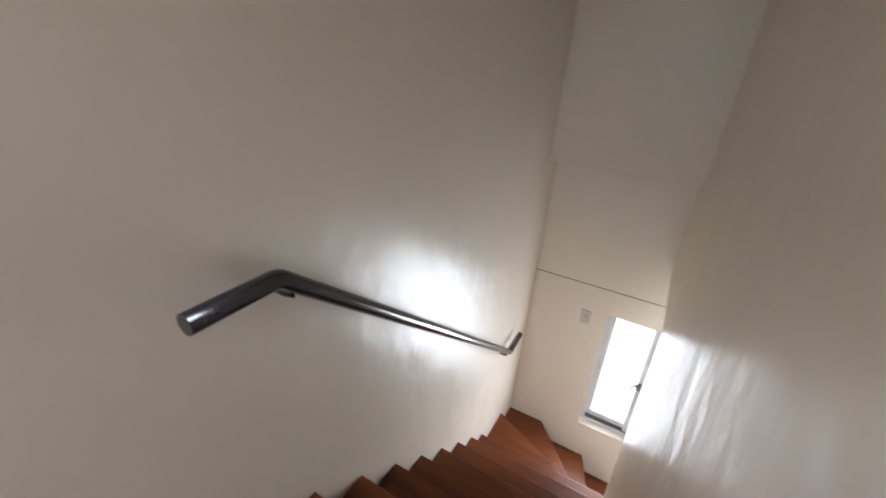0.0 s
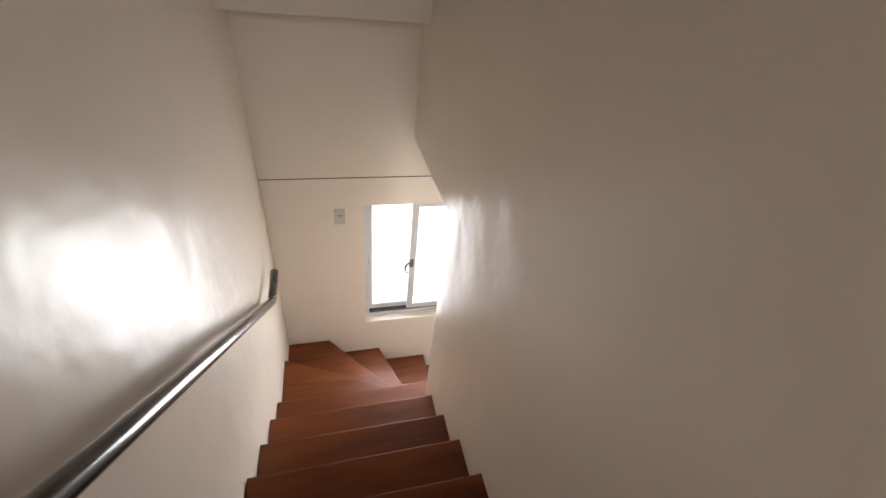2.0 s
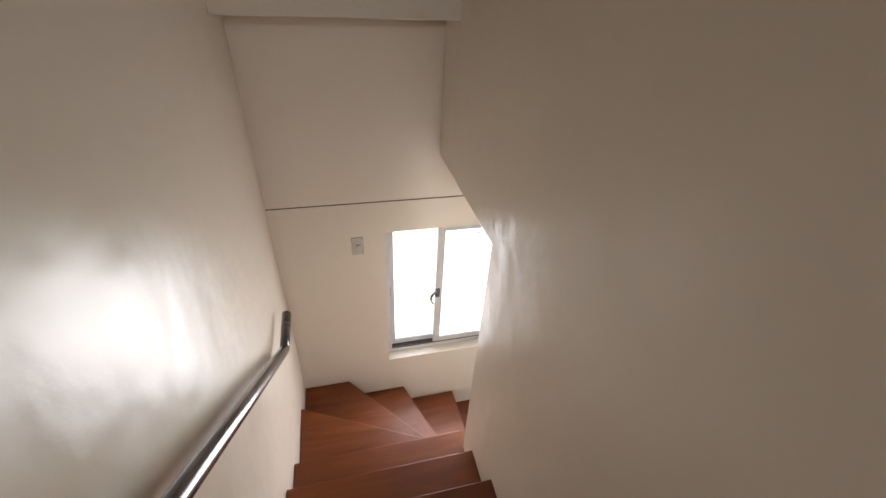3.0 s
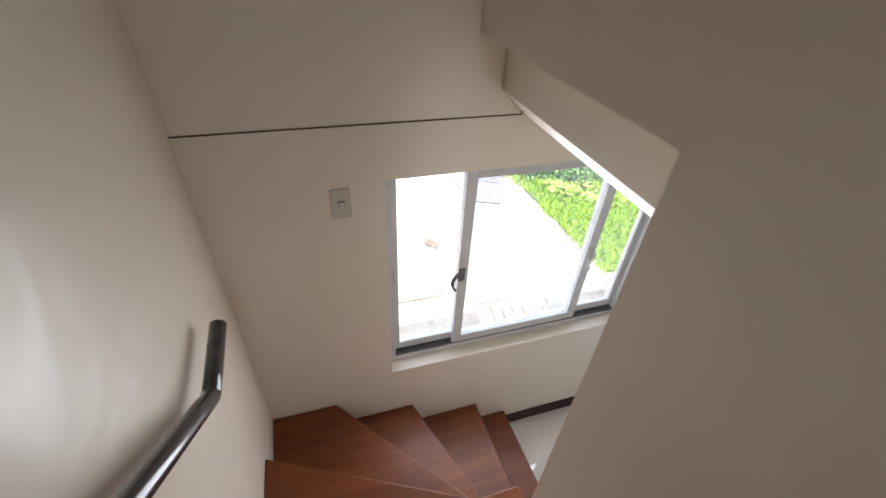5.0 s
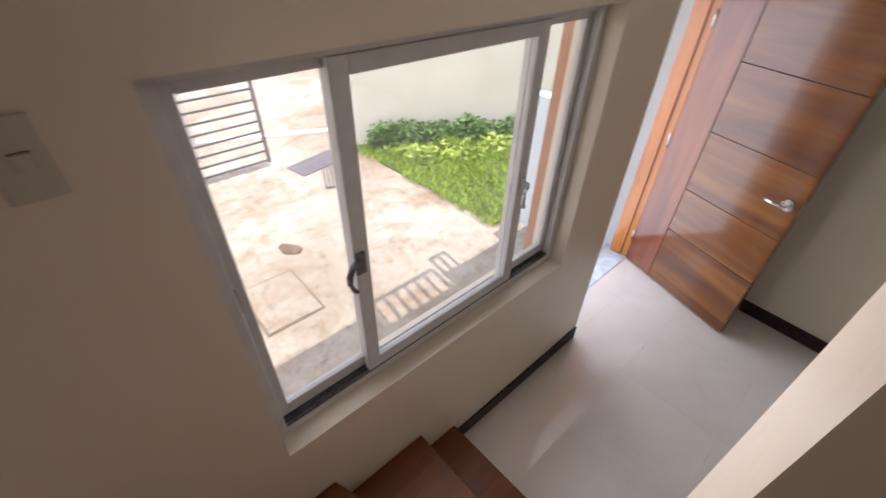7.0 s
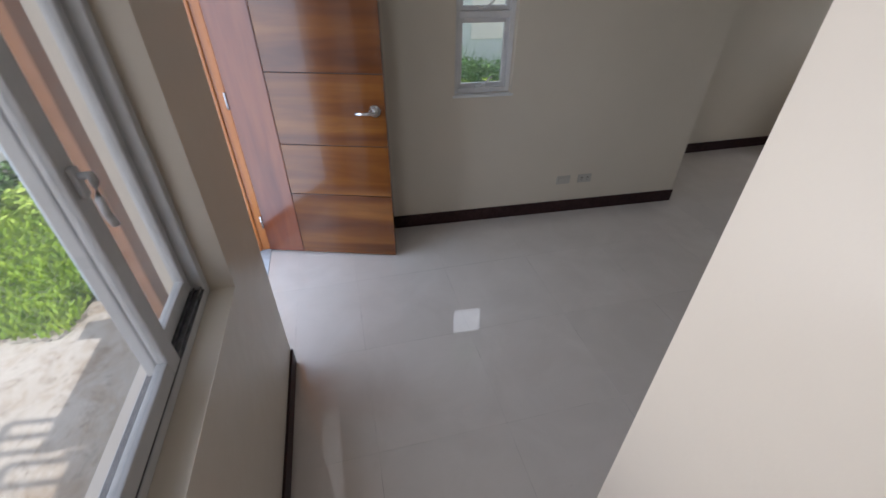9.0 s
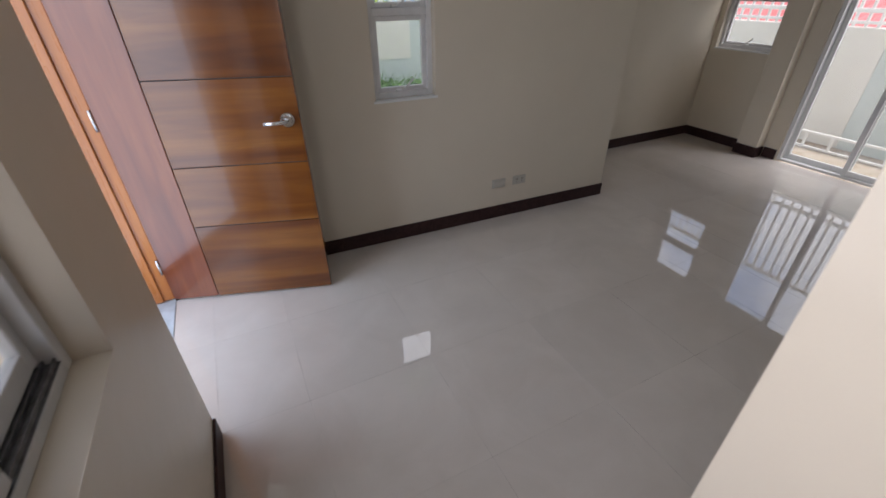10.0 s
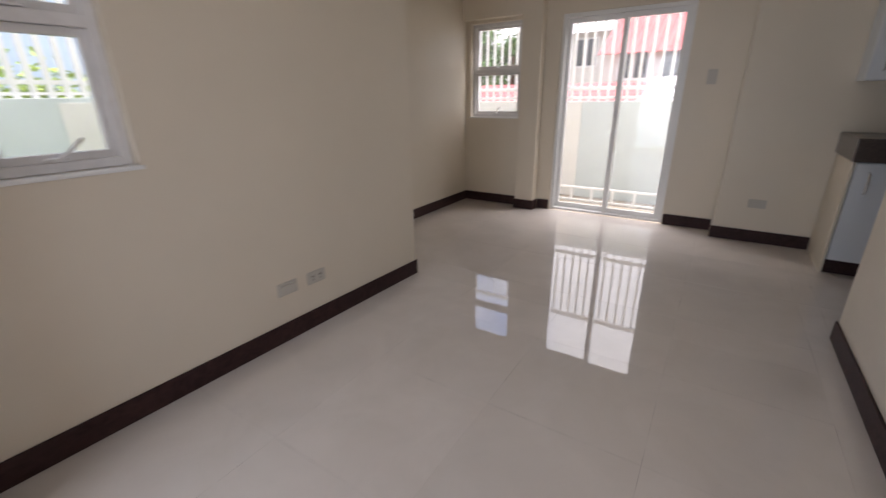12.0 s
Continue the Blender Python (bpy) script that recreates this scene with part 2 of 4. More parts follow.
# ---- mesh helpers ----
def box(bm, x0, x1, y0, y1, z0, z1, bevel=0.0):
    r = bmesh.ops.create_cube(bm, size=1)
    vs = r["verts"]
    for v in vs:
        v.co = Vector((x0 + (v.co.x + 0.5) * (x1 - x0), y0 + (v.co.y + 0.5) * (y1 - y0), z0 + (v.co.z + 0.5) * (z1 - z0)))
    if bevel > 0:
        es = list({e for v in vs for e in v.link_edges})
        bmesh.ops.bevel(bm, geom=es, offset=bevel, segments=2, profile=0.5, affect="EDGES")
    return bm


def prism(bm, outline, axis, a, b):
    """Extrude a closed outline of pairs along an axis from a to b."""
    put = {"x": lambda u, v, w: (w, u, v), "y": lambda u, v, w: (u, w, v), "z": lambda u, v, w: (u, v, w)}[axis]
    lo = [bm.verts.new(put(u, v, a)) for u, v in outline]
    hi = [bm.verts.new(put(u, v, b)) for u, v in outline]
    n = len(outline)
    bm.faces.new(lo)
    bm.faces.new(hi[::-1])
    for i in range(n):
        bm.faces.new((lo[i], hi[i], hi[(i + 1) % n], lo[(i + 1) % n]))
    bmesh.ops.recalc_face_normals(bm, faces=bm.faces[:])
    return bm


def tube(bm, points, radius, sides=16, caps=True):
    """A round bar along points."""
    rings = []
    pts = [Vector(p) for p in points]
    for i, p in enumerate(pts):
        d = (pts[min(i + 1, len(pts) - 1)] - pts[max(i - 1, 0)]).normalized()
        ref = Vector((0, 0, 1)) if abs(d.z) < 0.95 else Vector((1, 0, 0))
        u = d.cross(ref).normalized()
        w = d.cross(u).normalized()
        rings.append([bm.verts.new(p + radius * (math.cos(k * 2 * math.pi / sides) * u + math.sin(k * 2 * math.pi / sides) * w)) for k in range(sides)])
    for a, b in zip(rings, rings[1:]):
        for k in range(sides):
            f = bm.faces.new((a[k], a[(k + 1) % sides], b[(k + 1) % sides], b[k]))
            f.smooth = True
    if caps:
        bm.faces.new(rings[0])
        bm.faces.new(rings[-1][::-1])
    bmesh.ops.recalc_face_normals(bm, faces=bm.faces[:])
    return bm


def mesh_of(name, bm, mat):
    me = bpy.data.meshes.new(name)
    bm.to_mesh(me)
    bm.free()
    me.materials.append(mat)
    return me


def part(name, bm, mat, parent=None, label=""):
    ob = new(name, mesh_of(name, bm, mat))
    if parent is not None:
        ob.parent = parent
    if label:
        ob["label"] = label
    return ob


def thing(name, label, category, group="", kind="", at=(0, 0, 0)):
    ob = new(name)
    ob.location = at
    ob.empty_display_size = 0.1
    return tagged(ob, label, category, group, kind)


def structure(name, bm, mat, label, category):
    return tagged(part(name, bm, mat), label, category, "", "structure")


def wall_bm(axis, at, thick, u0, u1, v0, v1, holes=()):
    """A wall in the plane axis=at, with its body going to at+thick, from u0 to u1 and v0 to v1, with real holes (u0, u1, v0, v1)."""
    bm = bmesh.new()
    us = sorted({u0, u1, *[h[0] for h in holes], *[h[1] for h in holes]})
    vs = sorted({v0, v1, *[h[2] for h in holes], *[h[3] for h in holes]})
    us = [u for u in us if u0 <= u <= u1]
    vs = [v for v in vs if v0 <= v <= v1]
    pts = {}

    def P(i, j, k):
        if (i, j, k) not in pts:
            d = at + thick * k
            pts[i, j, k] = bm.verts.new((us[i], d, vs[j]) if axis == "y" else (d, us[i], vs[j]))
        return pts[i, j, k]

    def solid(i, j):
        if not (0 <= i < len(us) - 1 and 0 <= j < len(vs) - 1):
            return False
        cu, cv = (us[i] + us[i + 1]) / 2, (vs[j] + vs[j + 1]) / 2
        return not any(h[0] < cu < h[1] and h[2] < cv < h[3] for h in holes)

    for i in range(len(us) - 1):
        for j in range(len(vs) - 1):
            if not solid(i, j):
                continue
            bm.faces.new((P(i, j, 0), P(i + 1, j, 0), P(i + 1, j + 1, 0), P(i, j + 1, 0)))
            bm.faces.new((P(i, j, 1), P(i, j + 1, 1), P(i + 1, j + 1, 1), P(i + 1, j, 1)))
            for di, dj, a, b in ((-1, 0, (i, j), (i, j + 1)), (1, 0, (i + 1, j), (i + 1, j + 1)), (0, -1, (i, j), (i + 1, j)), (0, 1, (i, j + 1), (i + 1, j + 1))):
                if not solid(i + di, j + dj):
                    bm.faces.new((P(*a, 0), P(*b, 0), P(*b, 1), P(*a, 1)))
    bmesh.ops.recalc_face_normals(bm, faces=bm.faces[:])
    return bm


# ---- main sizes ----
RW = 0.968        # width of the upper landing
RL = 0.972        # stair side of the lower partition
RX = 1.31         # room side of the partition's end pier
RB = 1.245        # room side of the partition behind it
PE = -0.890       # end of the partition
PB = -3.57        # its back end
UP = 2.59         # upper floor
TOP = 5.1         # upper ceiling
CEILZ = 2.45      # living room ceiling
SX = 3.645        # side wall of the living room
SE = -3.154       # where the side wall ends
NX = 4.515         # wall of the nook
BY = -5.412       # back wall
GZ = -0.30        # yard
PANEL = (-3.46, -2.85, 0.51, 1.20)   # sunlit patch of the side boundary wall, built as a paler panel
PILLAR = -3.67    # end of the side railing
WIN = (0.645, 2.135, 0.895, 2.072)
DOOR = (2.561, 3.72, -0.06, 2.12)

# ---- structure ----
structure("wall_front", wall_bm("y", 0.0, 0.2, -0.15, 3.96, GZ, TOP, [WIN, DOOR]), WALL, "glossy cream painted plaster wall with window and doorway", "wall")
structure("wall_left", wall_bm("x", 0.0, -0.15, -5.7, 0.0, -0.3, TOP), WALL, "glossy cream painted stairwell wall", "wall")
bm = bmesh.new()
prism(bm, [(0.966, PB), (0.966, -1.6), (RL, PE - 0.02), (RL, PE), (RX, PE), (RX, PE - 0.25), (RB, PE - 0.25), (RB, PB)], "z", 0.0, TOP)
structure("wall_partition", bm, WALL, "thick cream painted partition beside the stairs", "wall")
bm = bmesh.new()
box(bm, 0.966, 1.24, -4.75, PB - 0.001, UP + 0.001, TOP)
box(bm, RL, 1.30, PE, -0.002, 2.567, TOP)
structure("wall_upper_partition", bm, WALL, "cream painted upper stairwell wall", "wall")
bm = bmesh.new()
prism(bm, [(1.077, UP), (1.077, 2.385), (1.190, 2.283), (RX - 0.002, 2.283), (RX - 0.002, UP)], "y", PE + 0.002, -0.002)
structure("beam_over_opening", bm, WALL_ROOM, "cream painted beam with a chamfered lower edge", "beam")
bm = bmesh.new()
box(bm, 0.0, RL + 0.01, -0.237, -0.002, 3.258, TOP, 0.004)
structure("beam_upper", bm, WALL_ROOM, "cream painted beam above the stairwell window wall", "beam")
# dark strip whose colour stands for the shadow joint of the raised upper wall board
bm = bmesh.new()
box(bm, 0.0, 1.169, -0.004, -0.0005, 2.2885, 2.2925)
box(bm, 1.165, 1.169, -0.004, -0.0005, 2.2925, 2.36)
structure("wall_joint_trim", bm, GAP, "thin dark joint line across the plaster wall", "trim")
bm = bmesh.new()
box(bm, 1.34, 1.395, -0.07, -0.002, 2.20, 2.285, 0.012)
structure("plaster_bracket", bm, WALL, "small rounded plaster bracket under the beam", "bracket")
AW = (-1.585, -1.185, 1.0, 2.0)
# the side wall is turned slightly to fit the camera's view
SKEW = Matrix.Translation((SX, SE, 0)) @ pose(0, 0, 0, 0, 0, -2.58) @ Matrix.Translation((-SX, -SE, 0))
structure("wall_side", wall_bm("x", SX, 0.15, SE, 0.002, -0.3, CEILZ, [AW]), WALL_ROOM, "cream painted side wall with narrow awning window", "wall").matrix_basis = SKEW
structure("wall_nook_return", wall_bm("y", SE, 0.15, SX + 0.165, NX + 0.15, -0.3, CEILZ), WALL_ROOM, "cream painted return wall of the nook", "wall")
structure("wall_nook", wall_bm("x", NX, 0.15, BY, SE - 0.002, -0.3, CEILZ), WALL_ROOM, "cream painted nook wall", "wall")
SM = (3.846, 4.453, 0.988, 1.955)
SD = (2.28, 3.43, -0.06, 1.96)
structure("wall_back", wall_bm("y", BY, -0.18, -0.15, NX + 0.15, -0.3, CEILZ, [SM, SD]), WALL_ROOM, "cream painted back wall with sliding door and window", "wall")
bm = bmesh.new()
box(bm, 3.585, 3.80, BY + 0.002, -5.285, 0, CEILZ, 0.004)
structure("pilaster", bm, WALL_ROOM, "cream painted square pilaster between window and sliding door", "pilaster")
bm = bmesh.new()
box(bm, 0.0, 1.853, BY + 0.002, -5.20, 0, CEILZ, 0.004)
structure("wall_kitchen_back", bm, WALL_ROOM, "cream painted thickened wall behind the kitchen", "wall")
bm = bmesh.new()
box(bm, 3.802, NX - 0.002, BY + 0.002, -5.32, 1.985, CEILZ, 0.004)
structure("beam_nook", bm, WALL_ROOM, "cream painted beam above the nook window", "beam")
# ceilings and slabs
bm = bmesh.new()
box(bm, RX + 0.002, NX + 0.15, BY - 0.18, -0.002, CEILZ + 0.002, UP - 0.002)
box(bm, 0.002, RX - 0.002, BY - 0.18, PB - 0.002, CEILZ + 0.002, UP - 0.002)
box(bm, RB - 0.02, RX + 0.001, PB - 0.001, PE - 0.252, CEILZ + 0.002, UP - 0.002)
structure("ceiling", bm, CEIL, "flat white painted ceiling of the living room", "ceiling")
bm = bmesh.new()
box(bm, -0.15, 1.3, -4.75, 0.2, TOP + 0.002, TOP + 0.12)
structure("ceiling_upper", bm, CEIL, "flat white painted ceiling above the stairs", "ceiling")
bm = bmesh.new()
box(bm, 0.002, RW - 0.002, -4.75, -2.79, 2.50, 2.655)
structure("floor_upper", bm, STAIR_WOOD, "red-brown wooden floor of the upper landing", "floor")
# Out of view; the opening is assumed, to let light onto the landing.
structure("wall_upper_back", wall_bm("y", -4.75, -0.15, -0.15, 1.3, UP - 0.12, TOP, [(0.1, 0.95, 4.0, 4.8)]), WALL, "cream painted wall behind the upper landing", "wall")

# ---- stairs ----
RISE = 0.181
stairs = thing("staircase", "red-brown wooden staircase with winder steps at its foot", "staircase", "", "structure")
LEVELS = [0.18, 0.36, 0.54, 0.72, 0.90, 1.08, 1.272, 1.468, 1.668, 1.867, 2.065, 2.262, 2.458]
NOSE = [-0.785, -1.02, -1.275, -1.53, -1.785, -2.035, -2.285, -2.535, -2.79]


def step(outline, z, low):
    """One step: a tread board with a small nosing over a closed body."""
    bm = bmesh.new()
    prism(bm, outline, "z", z - 0.032, z)
    bmesh.ops.bevel(bm, geom=bm.edges[:], offset=0.004, segments=2, profile=0.5, affect="EDGES")
    part("tread", bm, STAIR_WOOD, stairs)
    cx, cy = sum(p[0] for p in outline) / len(outline), sum(p[1] for p in outline) / len(outline)
    bm = bmesh.new()
    prism(bm, [(cx + (x - cx) * 0.97, cy + (y - cy) * 0.965) for x, y in outline], "z", low, z - 0.034)
    part("riser", bm, STAIR_WOOD, stairs)


E = 0.003
PV = (0.90, -0.74)
step([(1.183, -E), (1.413, -E), (1.432, -0.88), (1.16, -0.88), (1.19, -0.5)], LEVELS[0], 0.0)
step([(0.753, -E), (1.187, -E), (1.20, -0.53), (1.16, -0.88), (0.97, -0.88), (0.955, -0.62)], LEVELS[1], 0.0)
step([(0.324, -E), (0.757, -E), (0.96, -0.57), (0.97, -0.88), (0.93, -0.80), (0.89, -0.64)], LEVELS[2], 0.0)
step([(E, -0.30), (E, -E), (0.328, -E), (0.88, -0.66), (0.93, -0.80)], LEVELS[3], 0.0)
step([(E, -0.80), (E, -0.305), (0.86, -0.725), (RL - E, -0.80)], LEVELS[4], 0.0)
for k in range(8):
    z = LEVELS[5 + k]
    step([(E, NOSE[k + 1] - 0.01), (E, NOSE[k]), (1.0, NOSE[k]), (1.0, NOSE[k + 1] - 0.01)], z, z - 0.40)

# ---- handrail ----
rail = thing("handrail", "black enamelled steel pipe handrail fixed to the stairwell wall", "handrail", at=(0.075, -2.655, 3.38))


def local(parent, ob):
    ob.matrix_parent_inverse = Matrix.Translation(parent.location).inverted()
    return ob


def bend(a, b, c, r=0.05, n=5):
    """Points round the corner b between a and c."""
    a, b, c = Vector(a), Vector(b), Vector(c)
    p, q = b + (a - b).normalized() * r, b + (c - b).normalized() * r
    return [(1 - t) ** 2 * p + 2 * t * (1 - t) * b + t * t * q for t in [k / n for k in range(n + 1)]]


hx = 0.062
h0, h1, h2, h3 = (0.075, -2.87, 3.375), (0.075, -2.655, 3.381), (hx, -0.615, 1.835), (hx, -0.380, 1.858)
bm = bmesh.new()
tube(bm, [h0, *bend(h0, h1, h2, 0.018), *bend(h1, h2, h3, 0.018), h3], 0.024, 20)
local(rail, part("pipe", bm, RAIL, rail))
for f in (0.02, 0.985):
    c = Vector(h1).lerp(Vector(h2), f)
    bm = bmesh.new()
    tube(bm, [c + Vector((0, 0, -0.02)), c + Vector((-0.005, 0, -0.036)), c + Vector((-0.03, 0, -0.042)), (0.002, c.y, c.z - 0.042)], 0.007, 10)
    local(rail, part("bracket", bm, RAIL, rail))

# ---- light switch on the stair wall ----
def wall_plate(name, label, category, m, wide, high, rocker, group=""):
    """A plate in its own x z plane facing -y, put in place by the pose m."""
    t = thing(name, label, category, group)
    bm = bmesh.new()
    box(bm, -wide / 2, wide / 2, -0.009, -0.001, -high / 2, high / 2, 0.004)
    part("plate", bm, PLASTIC, t)
    for k, (u, v, w, h, dark) in enumerate(rocker):
        bm = bmesh.new()
        box(bm, u - w / 2, u + w / 2, -0.019 if not dark else -0.0102, -0.0085, v - h / 2, v + h / 2, 0.0012 if not dark else 0)
        part("slot" if dark else "rocker", bm, GAP if dark else PLASTIC, t)
    t.matrix_basis = m
    return t


# The dark plate behind the rocker stands for the shadow at its edge.
wall_plate("light_switch", "ivory plastic light switch on the stairwell wall", "light switch", pose(0.478, 0, 1.995), 0.072, 0.125, [(0.004, 0, 0.0235, 0.027, True), (0.004, 0, 0.022, 0.025, False)])

# ---- front window ----
def bars(bm, x0, x1, z0, z1, w, y0, y1, bottom=None, top=None):
    """A rectangular frame of bars w wide."""
    b, t = bottom or w, top or w
    box(bm, x0, x0 + w, y0, y1, z0, z1, 0.003)
    box(bm, x1 - w, x1, y0, y1, z0, z1, 0.003)
    box(bm, x0 + w, x1 - w, y0, y1, z0, z0 + b, 0.003)
    box(bm, x0 + w, x1 - w, y0, y1, z1 - t, z1, 0.003)


def pane(x0, x1, y, z0, z1, parent):
    bm = bmesh.new()
    box(bm, x0, x1, y - 0.0025, y + 0.0025, z0, z1)
    ob = part("pane", bm, GLASS, parent)
    ob.visible_shadow = False
    return ob


def lever(parent, x, y, z, flip=1):
    """A small hooked sash handle."""
    bm = bmesh.new()
    box(bm, x - 0.011, x + 0.011, y - 0.012, y, z - 0.03, z + 0.03, 0.003)
    tube(bm, [(x, y - 0.01, z + 0.012), (x, y - 0.03, z + 0.012), (x - 0.014 * flip, y - 0.038, z + 0.004), (x - 0.026 * flip, y - 0.038, z - 0.025), (x - 0.026 * flip, y - 0.038, z - 0.055), (x - 0.014 * flip, y - 0.036, z - 0.085)], 0.008, 8)
    part("handle", bm, ALU, parent)


w1 = thing("window_1", "grey aluminium three-light sliding window in the stair wall", "window", "", "structure")
x0, x1, z0, z1 = WIN
bm = bmesh.new()
bars(bm, x0 + 0.002, x1 - 0.002, z0 + 0.002, z1 - 0.002, 0.034, 0.075, 0.155, 0.03, 0.03)
part("window_frame", bm, ALU, w1)
bm = bmesh.new()
for y in (0.083, 0.103, 0.128):
    box(bm, x0 + 0.036, x1 - 0.036, y, y + 0.004, z0 + 0.032, z0 + 0.046)
box(bm, x0 + 0.036, x1 - 0.036, 0.078, 0.150, z0 + 0.0325, z0 + 0.0345)
part("track", bm, ALU_DARK, w1, "dark aluminium track")
bm = bmesh.new()
bars(bm, 1.007, 1.80, z0 + 0.048, z1 - 0.033, 0.052, 0.072, 0.098, 0.05, 0.045)
s = part("sash", bm, ALU, w1)
pane(1.059, 1.748, 0.085, z0 + 0.098, z1 - 0.078, s)
lever(s, 1.775, 0.072, 1.46)
bm = bmesh.new()
bars(bm, x0 + 0.037, 1.045, z0 + 0.048, z1 - 0.033, 0.03, 0.110, 0.136, 0.05, 0.03)
s = part("sash", bm, ALU, w1)
pane(x0 + 0.067, 1.015, 0.122, z0 + 0.098, z1 - 0.063, s)
bm = bmesh.new()
bars(bm, 1.758, x1 - 0.037, z0 + 0.048, z1 - 0.033, 0.03, 0.110, 0.136, 0.05, 0.03)
s = part("sash", bm, ALU, w1)
pane(1.788, x1 - 0.067, 0.122, z0 + 0.098, z1 - 0.063, s)
bm = bmesh.new()
box(bm, 1.004, 1.040, 0.060, 0.0715, 1.425, 1.505, 0.004)
tube(bm, [(1.012, 0.062, 1.478), (0.996, 0.050, 1.482), (0.980, 0.046, 1.470), (0.971, 0.046, 1.448)], 0.0105, 10)
tube(bm, [(0.971, 0.046, 1.450), (0.970, 0.046, 1.425)], 0.0095, 10)
tube(bm, [(0.970, 0.046, 1.427), (0.976, 0.046, 1.402), (0.990, 0.046, 1.382)], 0.007, 10)
part("handle", bm, ALU_DARK, w1, "dark hooked sash handle")
bm = bmesh.new()
box(bm, x0 + 0.0355, x0 + 0.041, 0.085, 0.10, 1.47, 1.545, 0.002)
part("lock_keeper", bm, ALU_DARK, w1)
bm = bmesh.new()
for z in (1.44, 1.575):
    tube(bm, [(x0 + 0.0345, 0.092, z), (x0 + 0.038, 0.092, z)], 0.004, 8)
part("screw", bm, ALU_DARK, w1)

# ---- front door ----
dr = thing("door_1", "open varnished wooden flush door with incised panel lines", "door", "", "structure")
JX = 3.668


def box_part(name, mat, parent, *dims, bevel=0.004, label=""):
    bm = bmesh.new()
    box(bm, *dims, bevel)
    return part(name, bm, mat, parent, label)


frame_thing = thing("door_frame", "orange varnished wooden door frame in the front doorway", "door frame", "", "structure")
box_part("jamb", JAMB_WOOD, frame_thing, JX, JX + 0.05, 0.205, 0.36, 0.01, 2.115)
box_part("jamb", JAMB_WOOD, frame_thing, 2.565, 2.615, 0.205, 0.36, 0.01, 2.115)
box_part("head", JAMB_WOOD, frame_thing, 2.617, JX - 0.002, 0.205, 0.36, 2.065, 2.115)
box_part("stop", JAMB_WOOD, frame_thing, JX - 0.014, JX - 0.001, 0.26, 0.358, 0.012, 2.063)
box_part("threshold", GREY_STONE, frame_thing, 2.565, 3.72, 0.2005, 0.42, -0.06, 0.004, label="grey cement threshold")
# leaf in its own space: hinge at the origin, width along -x, closed in the plane y = 0
LW, LH, LT = 0.925, 2.04, 0.042
grooves = [0.485, 0.825, 1.245, 1.67]
bm = bmesh.new()
box(bm, -LW + 0.002, -0.002, -LT + 0.006, -0.006, 0.014, LH - 0.002)
core = part("core", bm, GAP, dr, "dark core in the incised lines")
bm = bmesh.new()
box(bm, -0.252, 0, -LT, 0, 0.012, LH, 0.003)
part("stile", bm, STILE_WOOD, dr)
edges = [0.012, *grooves, LH]
for a, b in zip(edges, edges[1:]):
    bm = bmesh.new()
    box(bm, -LW, -0.256, -LT, 0, a + (0.0025 if a > 0.1 else 0), b - (0.0025 if b < LH else 0), 0.002)
    part("panel", bm, DOOR_WOOD, dr)
for z in (0.25, 1.08, 1.85):
    bm = bmesh.new()
    tube(bm, [(0.006, 0.004, z - 0.05), (0.006, 0.004, z + 0.05)], 0.007, 12)
    box(bm, -0.001, 0.004, -0.03, 0.003, z - 0.05, z + 0.05)
    part("hinge", bm, CHROME, dr, "brushed metal hinge")
for side in (1, -1):
    y = 0 if side > 0 else -LT
    bm = bmesh.new()
    tube(bm, [(-LW + 0.06, y - 0.001 * side, 1.045), (-LW + 0.06, y + 0.012 * side, 1.045)], 0.034, 24)
    tube(bm, [(-LW + 0.06, y + 0.012 * side, 1.045), (-LW + 0.06, y + 0.030 * side, 1.045)], 0.024, 20)
    h = part("door_handle", bm, CHROME, dr, "brushed nickel lever handle")
    bm = bmesh.new()
    tube(bm, [(-LW + 0.06, y + 0.028 * side, 1.045), (-LW + 0.06, y + 0.05 * side, 1.045), (-LW + 0.075, y + 0.058 * side, 1.045), (-LW + 0.12, y + 0.058 * side, 1.043), (-LW + 0.165, y + 0.054 * side, 1.040)], 0.0095, 12)
    part("lever", bm, CHROME, h)
bm = bmesh.new()
box(bm, -LW - 0.0012, -LW + 0.001, -0.033, -0.009, 0.99, 1.10)
part("latch_plate", bm, CHROME, dr)
dr.matrix_basis = pose(JX - 0.012, 0.205, 0, 0, 0, 72.3)

# ---- skirting ----
def skirt(name, *dims):
    bm = bmesh.new()
    box(bm, *dims, 0.003)
    return structure(name, bm, SKIRT, "dark brown glazed tile skirting", "baseboard")


SKH = 0.105
skirt("baseboard_front", 1.44, 2.562, -0.012, -0.0005, 0, SKH)
skirt("baseboard_side", SX - 0.011, SX - 0.0005, SE - 0.011, -0.002, 0, SKH).matrix_basis = SKEW
skirt("baseboard_nook", NX - 0.011, NX - 0.0005, BY, SE, 0, SKH)
skirt("baseboard_back", 3.813, NX - 0.012, BY + 0.0005, BY + 0.012, 0, SKH)
skirt("baseboard_pilaster", 3.572, 3.812, BY + 0.0135, -5.274, 0, SKH)
skirt("baseboard_pilaster_side", 3.44, 3.571, BY + 0.0005, BY + 0.012, 0, SKH)
skirt("baseboard_back_door", 1.866, 2.272, BY + 0.0005, BY + 0.012, 0, SKH)
skirt("baseboard_kitchen", 1.172, 1.865, -5.1995, -5.188, 0, SKH)
skirt("baseboard_partition", RB + 0.0005, RB + 0.012, PB - 0.012, PE - 0.252, 0, SKH)
